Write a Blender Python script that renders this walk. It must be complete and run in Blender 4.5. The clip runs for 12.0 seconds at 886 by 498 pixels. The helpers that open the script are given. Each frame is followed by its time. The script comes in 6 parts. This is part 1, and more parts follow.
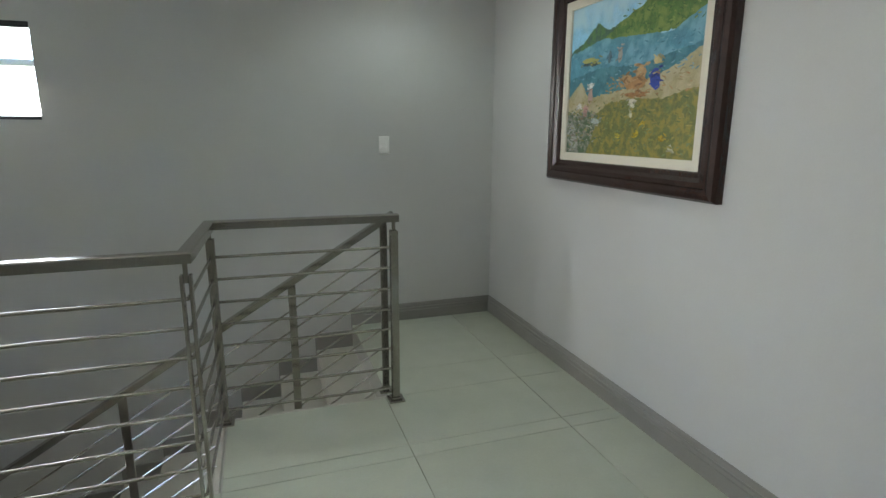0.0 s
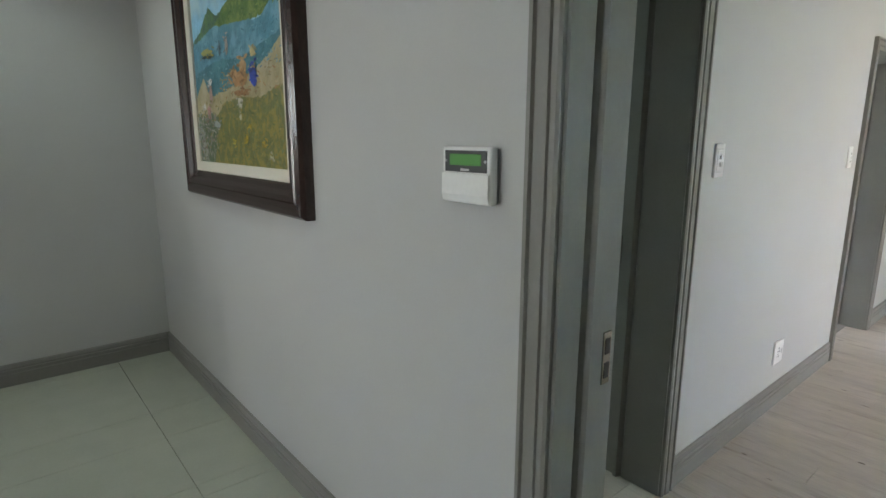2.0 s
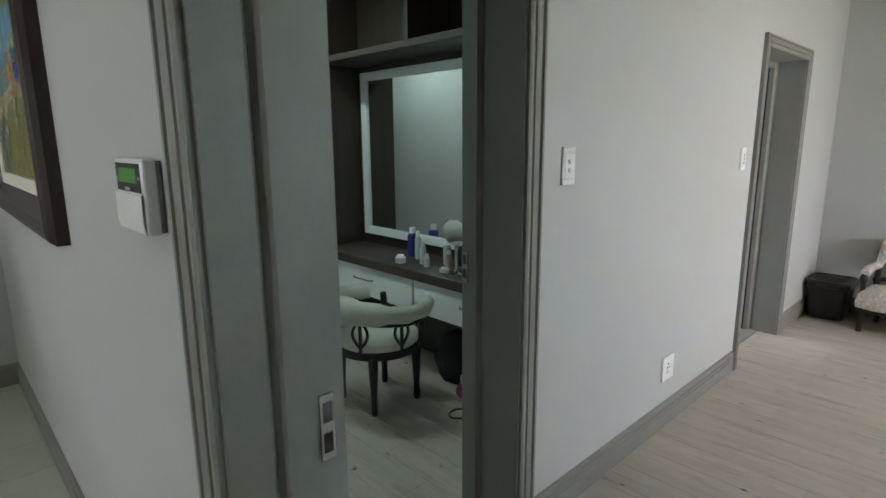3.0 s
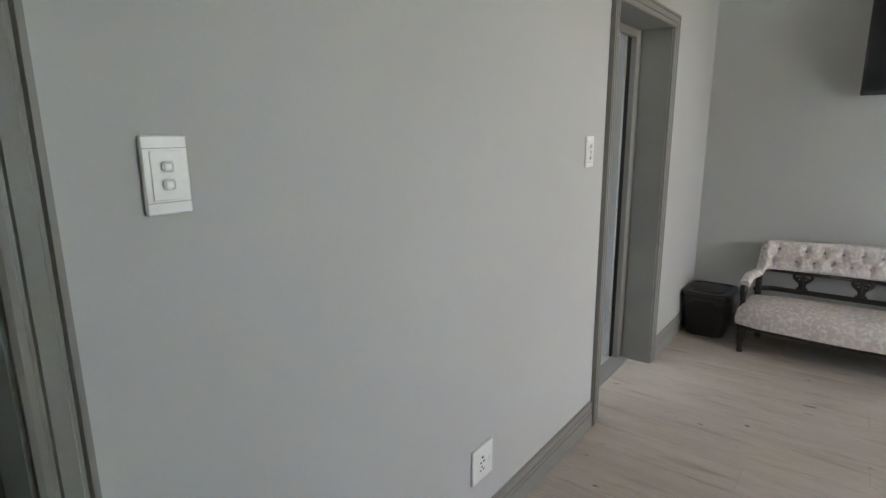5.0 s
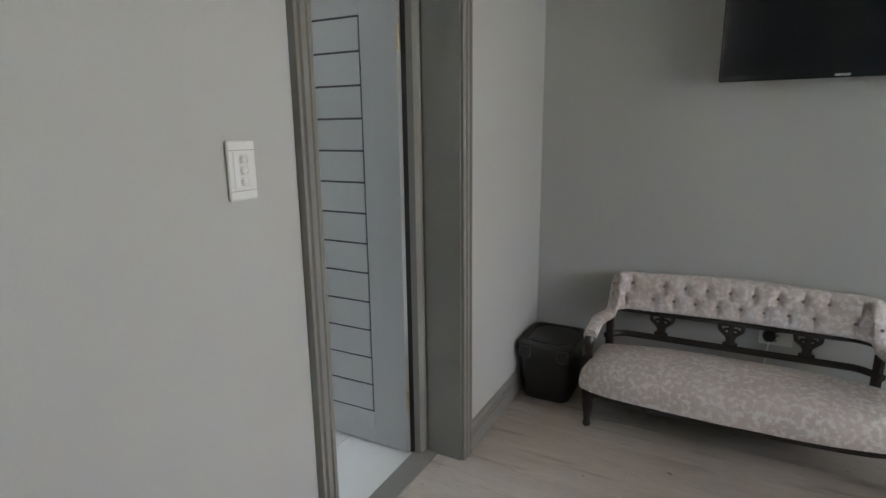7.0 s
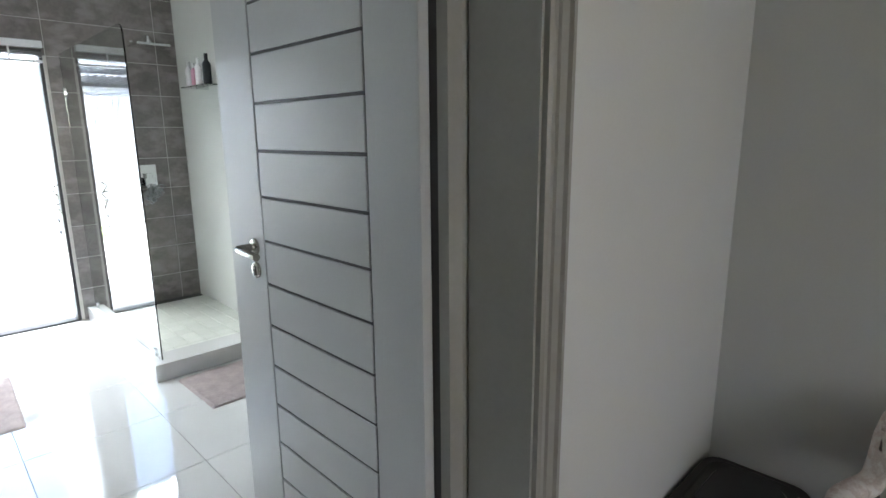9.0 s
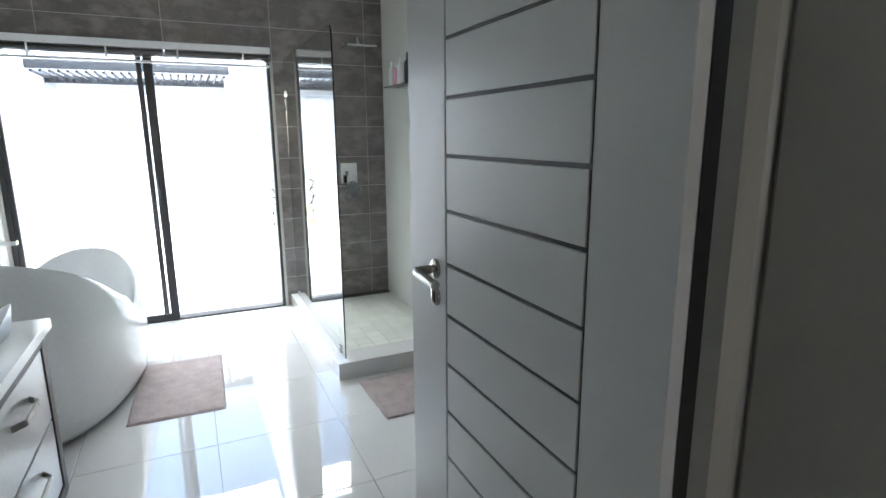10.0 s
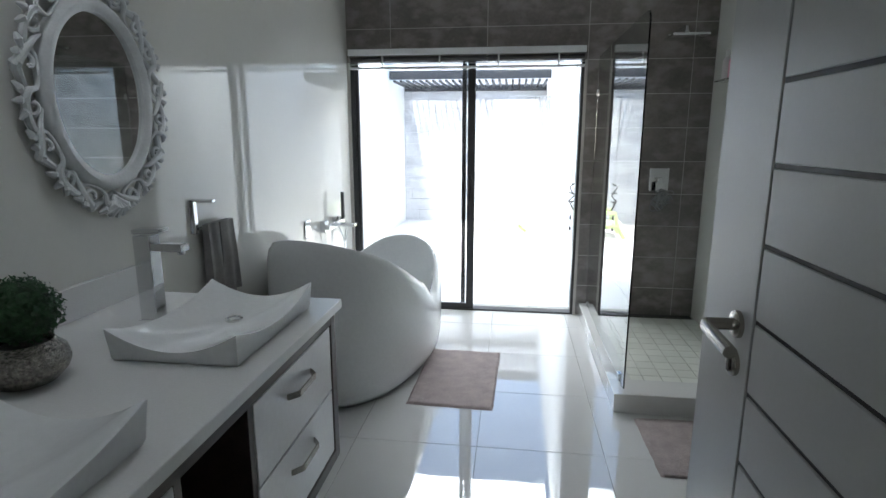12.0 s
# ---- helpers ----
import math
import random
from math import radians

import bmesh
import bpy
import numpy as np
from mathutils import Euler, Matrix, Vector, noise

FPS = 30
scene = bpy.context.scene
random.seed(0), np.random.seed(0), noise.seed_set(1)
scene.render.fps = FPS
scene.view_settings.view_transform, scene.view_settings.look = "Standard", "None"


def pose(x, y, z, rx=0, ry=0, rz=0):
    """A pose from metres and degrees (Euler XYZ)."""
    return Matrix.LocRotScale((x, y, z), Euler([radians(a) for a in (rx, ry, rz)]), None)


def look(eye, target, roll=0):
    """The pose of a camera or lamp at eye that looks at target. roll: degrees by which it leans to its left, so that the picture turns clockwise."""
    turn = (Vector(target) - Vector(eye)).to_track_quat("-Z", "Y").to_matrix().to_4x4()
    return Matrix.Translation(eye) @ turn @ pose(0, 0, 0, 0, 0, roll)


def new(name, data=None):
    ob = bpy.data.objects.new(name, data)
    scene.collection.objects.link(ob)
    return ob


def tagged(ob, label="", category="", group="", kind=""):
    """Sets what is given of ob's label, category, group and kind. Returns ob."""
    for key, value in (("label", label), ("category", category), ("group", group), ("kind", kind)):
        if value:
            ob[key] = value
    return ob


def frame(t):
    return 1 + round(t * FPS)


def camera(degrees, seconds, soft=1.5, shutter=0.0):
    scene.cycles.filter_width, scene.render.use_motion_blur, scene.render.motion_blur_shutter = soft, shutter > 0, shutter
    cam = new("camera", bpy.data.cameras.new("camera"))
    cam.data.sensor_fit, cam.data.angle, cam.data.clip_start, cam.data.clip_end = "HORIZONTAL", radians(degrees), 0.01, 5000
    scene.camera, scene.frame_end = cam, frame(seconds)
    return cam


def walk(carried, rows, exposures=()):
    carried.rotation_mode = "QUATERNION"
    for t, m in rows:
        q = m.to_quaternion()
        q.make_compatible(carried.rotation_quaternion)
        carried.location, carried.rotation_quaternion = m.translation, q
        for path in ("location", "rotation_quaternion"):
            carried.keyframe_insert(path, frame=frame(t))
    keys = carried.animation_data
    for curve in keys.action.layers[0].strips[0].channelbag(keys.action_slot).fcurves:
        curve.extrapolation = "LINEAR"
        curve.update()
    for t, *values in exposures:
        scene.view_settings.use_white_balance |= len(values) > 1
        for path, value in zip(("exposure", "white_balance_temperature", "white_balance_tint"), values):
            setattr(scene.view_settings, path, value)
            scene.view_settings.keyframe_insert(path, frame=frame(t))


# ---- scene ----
cam = camera(78.4, 12.0)
PATH = [
    (0, (-0.093, -0.3, 1.503), (0.539, 1.55, 1.079), 0.3),
    (0.5, (0.046, -0.272, 1.504), (0.89, 1.493, 1.092), 0.6),
    (1, (0.246, -0.255, 1.5), (1.27, 1.415, 1.097), 0.5),
    (1.5, (0.499, -0.254, 1.504), (1.667, 1.321, 1.109), 0.3),
    (2, (0.834, -0.311, 1.499), (2.097, 1.188, 1.1), 0.1),
    (2.5, (1.152, -0.392, 1.496), (2.459, 1.069, 1.096), -0.2),
    (2.7, (1.257, -0.456, 1.507), (2.587, 0.985, 1.113), -0.3),
    (4.3, (2.242, -0.291, 1.503), (3.694, 1.018, 1.081), -0.4),
    (4.5, (2.36, -0.276, 1.492), (3.847, 0.995, 1.075), -0.5),
    (5, (2.671, -0.274, 1.484), (4.221, 0.916, 1.058), -0.5),
    (5.5, (3.017, -0.232, 1.486), (4.619, 0.885, 1.054), -0.4),
    (6, (3.334, -0.255, 1.461), (5.012, 0.748, 1.038), -0.5),
    (6.5, (3.705, -0.276, 1.46), (5.426, 0.651, 1.036), -0.7),
    (7, (4.083, -0.279, 1.473), (5.816, 0.624, 1.043), -0.6),
    (7.2, (4.225, -0.26, 1.463), (5.961, 0.634, 1.031), -0.7),
    (8.8, (5.169, 0.024, 1.43), (6.650, 1.306, 1.027), -0.3),
    (9, (5.257, 0.094, 1.43), (6.63, 1.489, 1.017), -0.5),
    (9.5, (5.39, 0.276, 1.425), (6.466, 1.911, 1.017), -0.4),
    (10, (5.438, 0.424, 1.437), (6.263, 2.199, 1.025), -0.4),
    (10.5, (5.474, 0.529, 1.433), (6.008, 2.412, 1.026), -0.2),
    (11, (5.527, 0.589, 1.437), (5.785, 2.531, 1.031), -0.0),
    (11.5, (5.561, 0.633, 1.436), (5.563, 2.593, 1.034), 0.1),
    (12, (5.584, 0.667, 1.431), (5.335, 2.611, 1.03), 0.1),
]
EXPOSURES = [(0, 4.95), (1.0, 4.9), (1.5, 4.8), (2.0, 4.67), (2.7, 4.58), (4.5, 4.37), (5.5, 4.02), (7.2, 3.72), (9, 3.65), (9.5, 3.47), (10.5, 2.85), (11.2, 2.45), (12, 2.2)]
walk(cam, [(t, look(eye, target, roll)) for t, eye, target, roll in PATH], EXPOSURES)

# ---- light ----
world = bpy.data.worlds.new("world")
scene.world = world
world.use_nodes = True
nt = world.node_tree
sky = nt.nodes.new("ShaderNodeTexSky")
sky.sky_type, sky.sun_disc = "NISHITA", False
sky.sun_elevation, sky.sun_rotation = radians(66), radians(205)
nt.links.new(sky.outputs[0], nt.nodes["Background"].inputs[0])
nt.nodes["Background"].inputs[1].default_value = 0.15


def lamp(name, kind, energy, m, colour=(1, 1, 1), **settings):
    data = bpy.data.lights.new(name, kind)
    data.energy, data.color = energy, colour
    if kind == "AREA":
        data.shape = "RECTANGLE"
        data.size, data.size_y = settings["size"]
        data.spread = settings.get("spread", math.pi)
    elif kind == "SUN":
        data.angle = settings["angle"]
    elif kind == "SPOT":
        data.spot_size, data.spot_blend, data.shadow_soft_size = settings["cone"], 0.6, 0.04
    ob = new(name, data)
    ob.matrix_world = m
    return ob


SUN_FROM = Vector((-0.17, -0.36, 0.92))
lamp("sun", "SUN", 2.5, look(SUN_FROM * 50, (0, 0, 0)), (1.0, 0.97, 0.93), angle=radians(4))
# daylight of the lounge window, an added unseen hall window and the stairwell window
lamp("lounge_daylight", "AREA", 1.0, look((5.4, -3.95, 1.7), (5.4, 0, 1.1)), (1.0, 0.85, 0.77), size=(1.5, 1.5), spread=radians(80))
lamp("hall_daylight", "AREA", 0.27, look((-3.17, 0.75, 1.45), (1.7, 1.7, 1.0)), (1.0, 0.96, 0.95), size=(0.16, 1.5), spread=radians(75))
lamp("stair_daylight", "AREA", 0.9, look((-1.9, 3.74, 1.85), (-1.7, 0, 0.9)), (1.0, 0.98, 0.95), size=(1.2, 0.5))
# fill lamp added outside the sliding door, standing in for open sky over the courtyard
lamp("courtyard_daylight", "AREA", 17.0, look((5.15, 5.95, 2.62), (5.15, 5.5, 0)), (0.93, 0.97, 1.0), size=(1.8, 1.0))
DOWNLIGHTS = [  # x, y, watts, colour
    (0.85, 3.05, 0.5, (0.84, 1.0, 0.95)), (0.45, 1.1, 0.5, (0.92, 1.0, 0.97)), (-1.0, 0.2, 0.4, (0.92, 1.0, 0.97)),
    (2.7, 2.6, 1.9, (0.72, 1.0, 0.94)), (2.7, 4.4, 1.9, (0.72, 1.0, 0.94)),
    (4.62, 1.7, 3.2, (0.86, 0.92, 1.0)), (4.9, 2.9, 1.05, (0.86, 0.92, 1.0)), (4.9, 4.1, 1.0, (0.86, 0.92, 1.0)), (6.4, 4.1, 0.8, (0.86, 0.92, 1.0)),
]
CEILING = 2.85
for lx, ly, watts, colour in DOWNLIGHTS:
    lamp("downlight_lamp", "SPOT", watts, look((lx, ly, CEILING - 0.05), (lx, ly + 0.001, 0)), colour, cone=radians(92 if lx > 4 else 166 if lx > 2 else 130))


# ---- materials ----
def material(name, colour, rough=0.5, metal=0.0, vary=0.06, scale=3.0, grain=60.0, grain_vary=0.03, bump=0.02,
             piece=0.0, spec=0.5, rough_vary=0.08, transmission=0.0, stretch=(1, 1, 1), coat=0.0):
    m = bpy.data.materials.new(name)
    m.use_nodes = True
    t = m.node_tree
    n, l = t.nodes, t.links
    b = n["Principled BSDF"]
    b.inputs["Metallic"].default_value = metal
    b.inputs["Specular IOR Level"].default_value = spec
    b.inputs["Transmission Weight"].default_value = transmission
    b.inputs["Coat Weight"].default_value = coat
    geo = n.new("ShaderNodeNewGeometry")
    mp = n.new("ShaderNodeMapping")
    mp.inputs["Scale"].default_value = stretch
    l.new(geo.outputs["Position"], mp.inputs[0])
    big, fine = n.new("ShaderNodeTexNoise"), n.new("ShaderNodeTexNoise")
    for tex, s, d in ((big, scale, 4), (fine, grain, 3)):
        tex.inputs["Scale"].default_value, tex.inputs["Detail"].default_value = s, d
        l.new(mp.outputs[0], tex.inputs["Vector"])

    def scaled(src, amount):
        r = n.new("ShaderNodeMapRange")
        r.inputs["To Min"].default_value, r.inputs["To Max"].default_value = 1 - amount, 1 + amount
        r.inputs["From Min"].default_value, r.inputs["From Max"].default_value = 0.25, 0.75
        l.new(src, r.inputs["Value"])
        return r.outputs[0]

    def times(a, c):
        k = n.new("ShaderNodeMath")
        k.operation = "MULTIPLY"
        l.new(a, k.inputs[0])
        l.new(c, k.inputs[1])
        return k.outputs[0]

    v = times(scaled(big.outputs[0], vary), scaled(fine.outputs[0], grain_vary))
    if piece:
        info = n.new("ShaderNodeObjectInfo")
        r = n.new("ShaderNodeMapRange")
        r.inputs["To Min"].default_value, r.inputs["To Max"].default_value = 1 - piece, 1 + piece
        l.new(info.outputs["Random"], r.inputs["Value"])
        v = times(v, r.outputs[0])
    mul = n.new("ShaderNodeVectorMath")
    mul.operation = "SCALE"
    mul.inputs[0].default_value = colour
    l.new(v, mul.inputs["Scale"])
    l.new(mul.outputs[0], b.inputs["Base Color"])
    rr = n.new("ShaderNodeMapRange")
    rr.inputs["To Min"].default_value = max(0.02, rough - rough_vary * rough)
    rr.inputs["To Max"].default_value = rough + rough_vary * rough
    l.new(big.outputs[0], rr.inputs["Value"])
    l.new(rr.outputs[0], b.inputs["Roughness"])
    if bump:
        bp = n.new("ShaderNodeBump")
        bp.inputs["Strength"].default_value, bp.inputs["Distance"].default_value = bump, 0.01
        l.new(fine.outputs[0], bp.inputs["Height"])
        l.new(bp.outputs[0], b.inputs["Normal"])
    return m


def two_tone(m, colour, scale, low=0.45, high=0.6, stretch=(1, 1, 1), detail=5.0):
    """Mixes a second colour into a material by a noise of its own."""
    t = m.node_tree
    n, l = t.nodes, t.links
    b = n["Principled BSDF"]
    src = b.inputs["Base Color"].links[0].from_socket
    geo, mp, tex = n.new("ShaderNodeNewGeometry"), n.new("ShaderNodeMapping"), n.new("ShaderNodeTexNoise")
    mp.inputs["Scale"].default_value = stretch
    tex.inputs["Scale"].default_value, tex.inputs["Detail"].default_value = scale, detail
    r = n.new("ShaderNodeMapRange")
    r.inputs["From Min"].default_value, r.inputs["From Max"].default_value = low, high
    mix = n.new("ShaderNodeMix")
    mix.data_type = "RGBA"
    l.new(geo.outputs["Position"], mp.inputs[0])
    l.new(mp.outputs[0], tex.inputs["Vector"])
    l.new(tex.outputs[0], r.inputs["Value"])
    mix.inputs[7].default_value = (*colour, 1)
    l.new(r.outputs[0], mix.inputs[0])
    l.new(src, mix.inputs[6])
    l.new(mix.outputs[2], b.inputs["Base Color"])
    return m


def glowing(name, colour, strength):
    m = bpy.data.materials.new(name)
    m.use_nodes = True
    b = m.node_tree.nodes["Principled BSDF"]
    b.inputs["Base Color"].default_value = (*colour, 1)
    b.inputs["Emission Color"].default_value = (*colour, 1)
    b.inputs["Emission Strength"].default_value = strength
    return m


def glass_material(name, colour=(0.97, 1, 0.99), rough=0.0):
    m = bpy.data.materials.new(name)
    m.use_nodes = True
    b = m.node_tree.nodes["Principled BSDF"]
    b.inputs["Base Color"].default_value = (*colour, 1)
    b.inputs["Transmission Weight"].default_value = 1
    b.inputs["Roughness"].default_value = rough
    b.inputs["IOR"].default_value = 1.5
    return m


PAINT = material("grey_wall_paint", (0.50, 0.50, 0.49), 0.62, vary=0.03, scale=1.3, grain=140, grain_vary=0.015, bump=0.035)
CEIL = material("white_ceiling_paint", (0.78, 0.78, 0.76), 0.8, vary=0.03, bump=0.02)
TRIM = material("grey_satin_trim_paint", (0.235, 0.228, 0.21), 0.48, vary=0.05, scale=4, grain=90, grain_vary=0.03, bump=0.03)
GROOVE = material("dark_groove", (0.05, 0.048, 0.045), 0.6, bump=0)
HALL_TILE = material("cream_green_porcelain", (0.45, 0.475, 0.395), 0.16, vary=0.045, scale=5, grain=70, grain_vary=0.02, bump=0.004, piece=0.03)
GROUT = material("grey_grout", (0.40, 0.40, 0.36), 0.9, bump=0.05)
BATH_TILE = material("polished_white_porcelain", (0.70, 0.705, 0.70), 0.025, vary=0.03, scale=3, grain=60, grain_vary=0.01, bump=0.001, piece=0.02, spec=0.85, coat=0.8)
BATH_WALL = material("polished_cream_wall_tile", (0.70, 0.70, 0.665), 0.035, vary=0.02, scale=1.5, grain=50, grain_vary=0.01, bump=0.0005)
STONE_TILE = two_tone(material("grey_brown_stone_wall_tile", (0.185, 0.165, 0.158), 0.33, vary=0.22, scale=5, grain=45, grain_vary=0.12, bump=0.06, piece=0.10),
                      (0.285, 0.262, 0.25), 7.0, 0.46, 0.66, (1, 1, 1.7))
PALE_GROUT = material("pale_grout", (0.55, 0.53, 0.50), 0.9, bump=0.04)
SHOWER_TILE = material("pale_shower_floor_tile", (0.54, 0.555, 0.51), 0.35, vary=0.06, bump=0.02, piece=0.05)
PLANK = two_tone(two_tone(material("washed_oak_laminate", (0.50, 0.44, 0.385), 0.42, vary=0.12, scale=2.0, grain=22, grain_vary=0.10, bump=0.03, piece=0.035, stretch=(6, 0.7, 6)),
                 (0.30, 0.24, 0.195), 2.6, 0.56, 0.78, (7, 0.8, 7), 8.0),
                 (0.13, 0.095, 0.075), 11.0, 0.70, 0.75, (1.5, 0.7, 1), 2.0)
STEEL = material("brushed_stainless_steel", (0.37, 0.35, 0.315), 0.24, 1.0, vary=0.06, scale=8, grain=150, grain_vary=0.05, bump=0.01)
CHROME = material("polished_chrome", (0.72, 0.73, 0.74), 0.08, 1.0, vary=0.02, bump=0)
BLACK_ALU = material("black_powder_coated_aluminium", (0.022, 0.023, 0.026), 0.38, vary=0.06, bump=0.01)
WHITE_PLASTIC = material("white_plastic", (0.80, 0.80, 0.78), 0.32, vary=0.02, bump=0)
PALE_PLASTIC = material("pale_grey_plastic", (0.70, 0.70, 0.69), 0.35, vary=0.02, bump=0)
GREY_PLASTIC = material("grey_plastic", (0.26, 0.27, 0.27), 0.4, vary=0.03, bump=0)
LCD = glowing("green_lcd", (0.05, 0.19, 0.03), 0.010)
FRAME_WOOD = material("dark_mahogany", (0.032, 0.017, 0.014), 0.26, vary=0.3, scale=6, grain=40, grain_vary=0.15, bump=0.03, stretch=(4, 1, 1))
SLIP = material("cream_linen_slip", (0.66, 0.62, 0.52), 0.8, vary=0.05, grain=300, grain_vary=0.06, bump=0.05)
BLACK_WOOD = material("black_stained_carved_wood", (0.018, 0.014, 0.012), 0.3, vary=0.2, bump=0.03)
BROCADE = two_tone(material("cream_pink_brocade", (0.62, 0.53, 0.50), 0.50, vary=0.10, scale=6, grain=240, grain_vary=0.12, bump=0.14),
                   (0.76, 0.715, 0.69), 42.0, 0.46, 0.60, detail=8.0)
BUTTON = material("brocade_button", (0.40, 0.33, 0.30), 0.6, vary=0.1, bump=0.05)
BLACK_BIN = material("black_moulded_plastic", (0.012, 0.012, 0.014), 0.36, vary=0.1, bump=0.02)
TV_SCREEN = material("dark_glossy_screen", (0.006, 0.006, 0.008), 0.12, vary=0.02, bump=0)
TV_BEZEL = material("black_gloss_bezel", (0.010, 0.010, 0.012), 0.22, vary=0.02, bump=0)
SILVER = material("silver_print", (0.55, 0.55, 0.55), 0.4, bump=0)
DOOR_PAINT = material("silver_grey_door_lacquer", (0.405, 0.412, 0.408), 0.33, vary=0.03, scale=2, grain=120, grain_vary=0.02, bump=0.015)
DOOR_GROOVE = material("dark_door_groove", (0.045, 0.045, 0.047), 0.5, bump=0)
GLASS = glass_material("clear_glass")
SHOWER_GLASS = glass_material("clear_shower_glass", (0.93, 0.985, 0.96))
FROST = glass_material("frosted_glass", (0.95, 0.97, 0.96), 0.35)
MIRROR = material("mirror_silvering", (0.86, 0.88, 0.88), 0.02, 1.0, vary=0.0, grain_vary=0, bump=0)
WHITE_CARVED = material("white_painted_carving", (0.66, 0.68, 0.69), 0.42, vary=0.10, scale=20, grain=120, grain_vary=0.05, bump=0.05)
ACRYLIC = material("white_glazed_acrylic", (0.80, 0.82, 0.83), 0.10, vary=0.015, bump=0)
QUARTZ = material("white_quartz_counter", (0.76, 0.765, 0.76), 0.14, vary=0.02, grain=180, grain_vary=0.03, bump=0)
WHITE_LACQUER = material("white_lacquer", (0.80, 0.81, 0.82), 0.22, vary=0.02, bump=0)
DARK_OAK = material("dark_stained_oak", (0.060, 0.045, 0.040), 0.42, vary=0.25, scale=4, grain=40, grain_vary=0.2, bump=0.04, stretch=(5, 0.6, 5))
WENGE = material("dark_wenge_board", (0.050, 0.036, 0.028), 0.38, vary=0.25, scale=3, grain=30, grain_vary=0.2, bump=0.03, stretch=(5, 5, 0.6))
TOWEL = material("grey_terry_cotton", (0.27, 0.265, 0.265), 0.95, vary=0.15, scale=12, grain=260, grain_vary=0.25, bump=0.5)
MAT_PILE = material("dusty_pink_cotton_pile", (0.41, 0.35, 0.345), 0.95, vary=0.16, scale=14, grain=220, grain_vary=0.25, bump=0.6)
LEAF = material("dark_green_leaf", (0.022, 0.085, 0.028), 0.55, vary=0.4, scale=40, grain=200, grain_vary=0.2, bump=0, piece=0.0)
HAMMERED = material("hammered_silver_metal", (0.31, 0.29, 0.26), 0.26, 1.0, vary=0.45, scale=95, grain=140, grain_vary=0.35, bump=0.9)
YARD_WALL = material("white_plastered_yard_wall", (0.82, 0.83, 0.83), 0.85, vary=0.06, scale=2, bump=0.1)
YARD_STONE = two_tone(material("pale_stone_cladding", (0.57, 0.58, 0.60), 0.85, vary=0.15, scale=3, grain=30, grain_vary=0.1, bump=0.3),
                      (0.42, 0.43, 0.455), 2.5, 0.45, 0.7, (1, 1, 2))
YARD_FLOOR = material("pale_paving", (0.78, 0.775, 0.76), 0.7, vary=0.05, bump=0.08, piece=0.04)
GREEN_PLASTIC = material("lime_green_plastic", (0.50, 0.62, 0.28), 0.4, bump=0)
EARTH = material("dry_grass_ground", (0.12, 0.13, 0.06), 0.95, vary=0.3, scale=0.4, grain=6, grain_vary=0.3, bump=0.3)
LAMP_GLOW = glowing("downlight_lens", (1.0, 1.0, 0.95), 5.0)
BRASS = material("satin_brass_hinge", (0.48, 0.43, 0.33), 0.35, 1.0, vary=0.05, bump=0)
STAIR_TILE = material("beige_stair_tile", (0.42, 0.41, 0.36), 0.3, vary=0.06, bump=0.01)


# ---- building blocks ----
def box(bm, x0, x1, y0, y1, z0, z1, bevel=0.0, seg=1):
    vs = bmesh.ops.create_cube(bm, size=1)["verts"]
    for v in vs:
        v.co = ((x0 + x1) / 2 + v.co.x * (x1 - x0), (y0 + y1) / 2 + v.co.y * (y1 - y0), (z0 + z1) / 2 + v.co.z * (z1 - z0))
    if bevel:
        es = list({e for v in vs for e in v.link_edges})
        bmesh.ops.bevel(bm, geom=es, offset=bevel, segments=seg, profile=0.5, affect="EDGES")
    return bm


def boxes(*dims, bevel=0.0, seg=1):
    bm = bmesh.new()
    for d in dims:
        box(bm, *d, bevel=bevel, seg=seg)
    return bm


def tube(bm, pts, r, n=10, cap=True, radii=None, flat=1.0):
    """A tube along a line of points; flat squeezes it across."""
    pts = [Vector(p) for p in pts]
    rings, side = [], None
    for i, p in enumerate(pts):
        d = (pts[min(i + 1, len(pts) - 1)] - pts[max(i - 1, 0)]).normalized()
        if side is None:
            side = d.orthogonal().normalized()
        side = (side - d * side.dot(d)).normalized()
        up = d.cross(side)
        rad = radii[i] if radii else r
        rings.append([bm.verts.new(p + side * math.cos(a) * rad + up * math.sin(a) * rad * flat)
                      for a in (2 * math.pi * k / n for k in range(n))])
    for a, b in zip(rings, rings[1:]):
        for k in range(n):
            bm.faces.new((a[k], a[(k + 1) % n], b[(k + 1) % n], b[k]))
    if cap:
        bm.faces.new(rings[0][::-1])
        bm.faces.new(rings[-1])
    return bm


def loft(bm, rings, closed=True, cap0=False, cap1=False):
    rows = [[bm.verts.new(p) for p in r] for r in rings]
    m = len(rows[0])
    for a, b in zip(rows, rows[1:]):
        for k in range(m if closed else m - 1):
            bm.faces.new((a[k], a[(k + 1) % m], b[(k + 1) % m], b[k]))
    if cap0:
        bm.faces.new(rows[0][::-1])
    if cap1:
        bm.faces.new(rows[-1])
    return bm


def lathe(bm, profile, centre=(0, 0, 0), n=24):
    cx, cy, cz = centre
    return loft(bm, [[(cx + r * math.cos(2 * math.pi * k / n), cy + r * math.sin(2 * math.pi * k / n), cz + z) for k in range(n)] for r, z in profile],
                cap0=True, cap1=True)


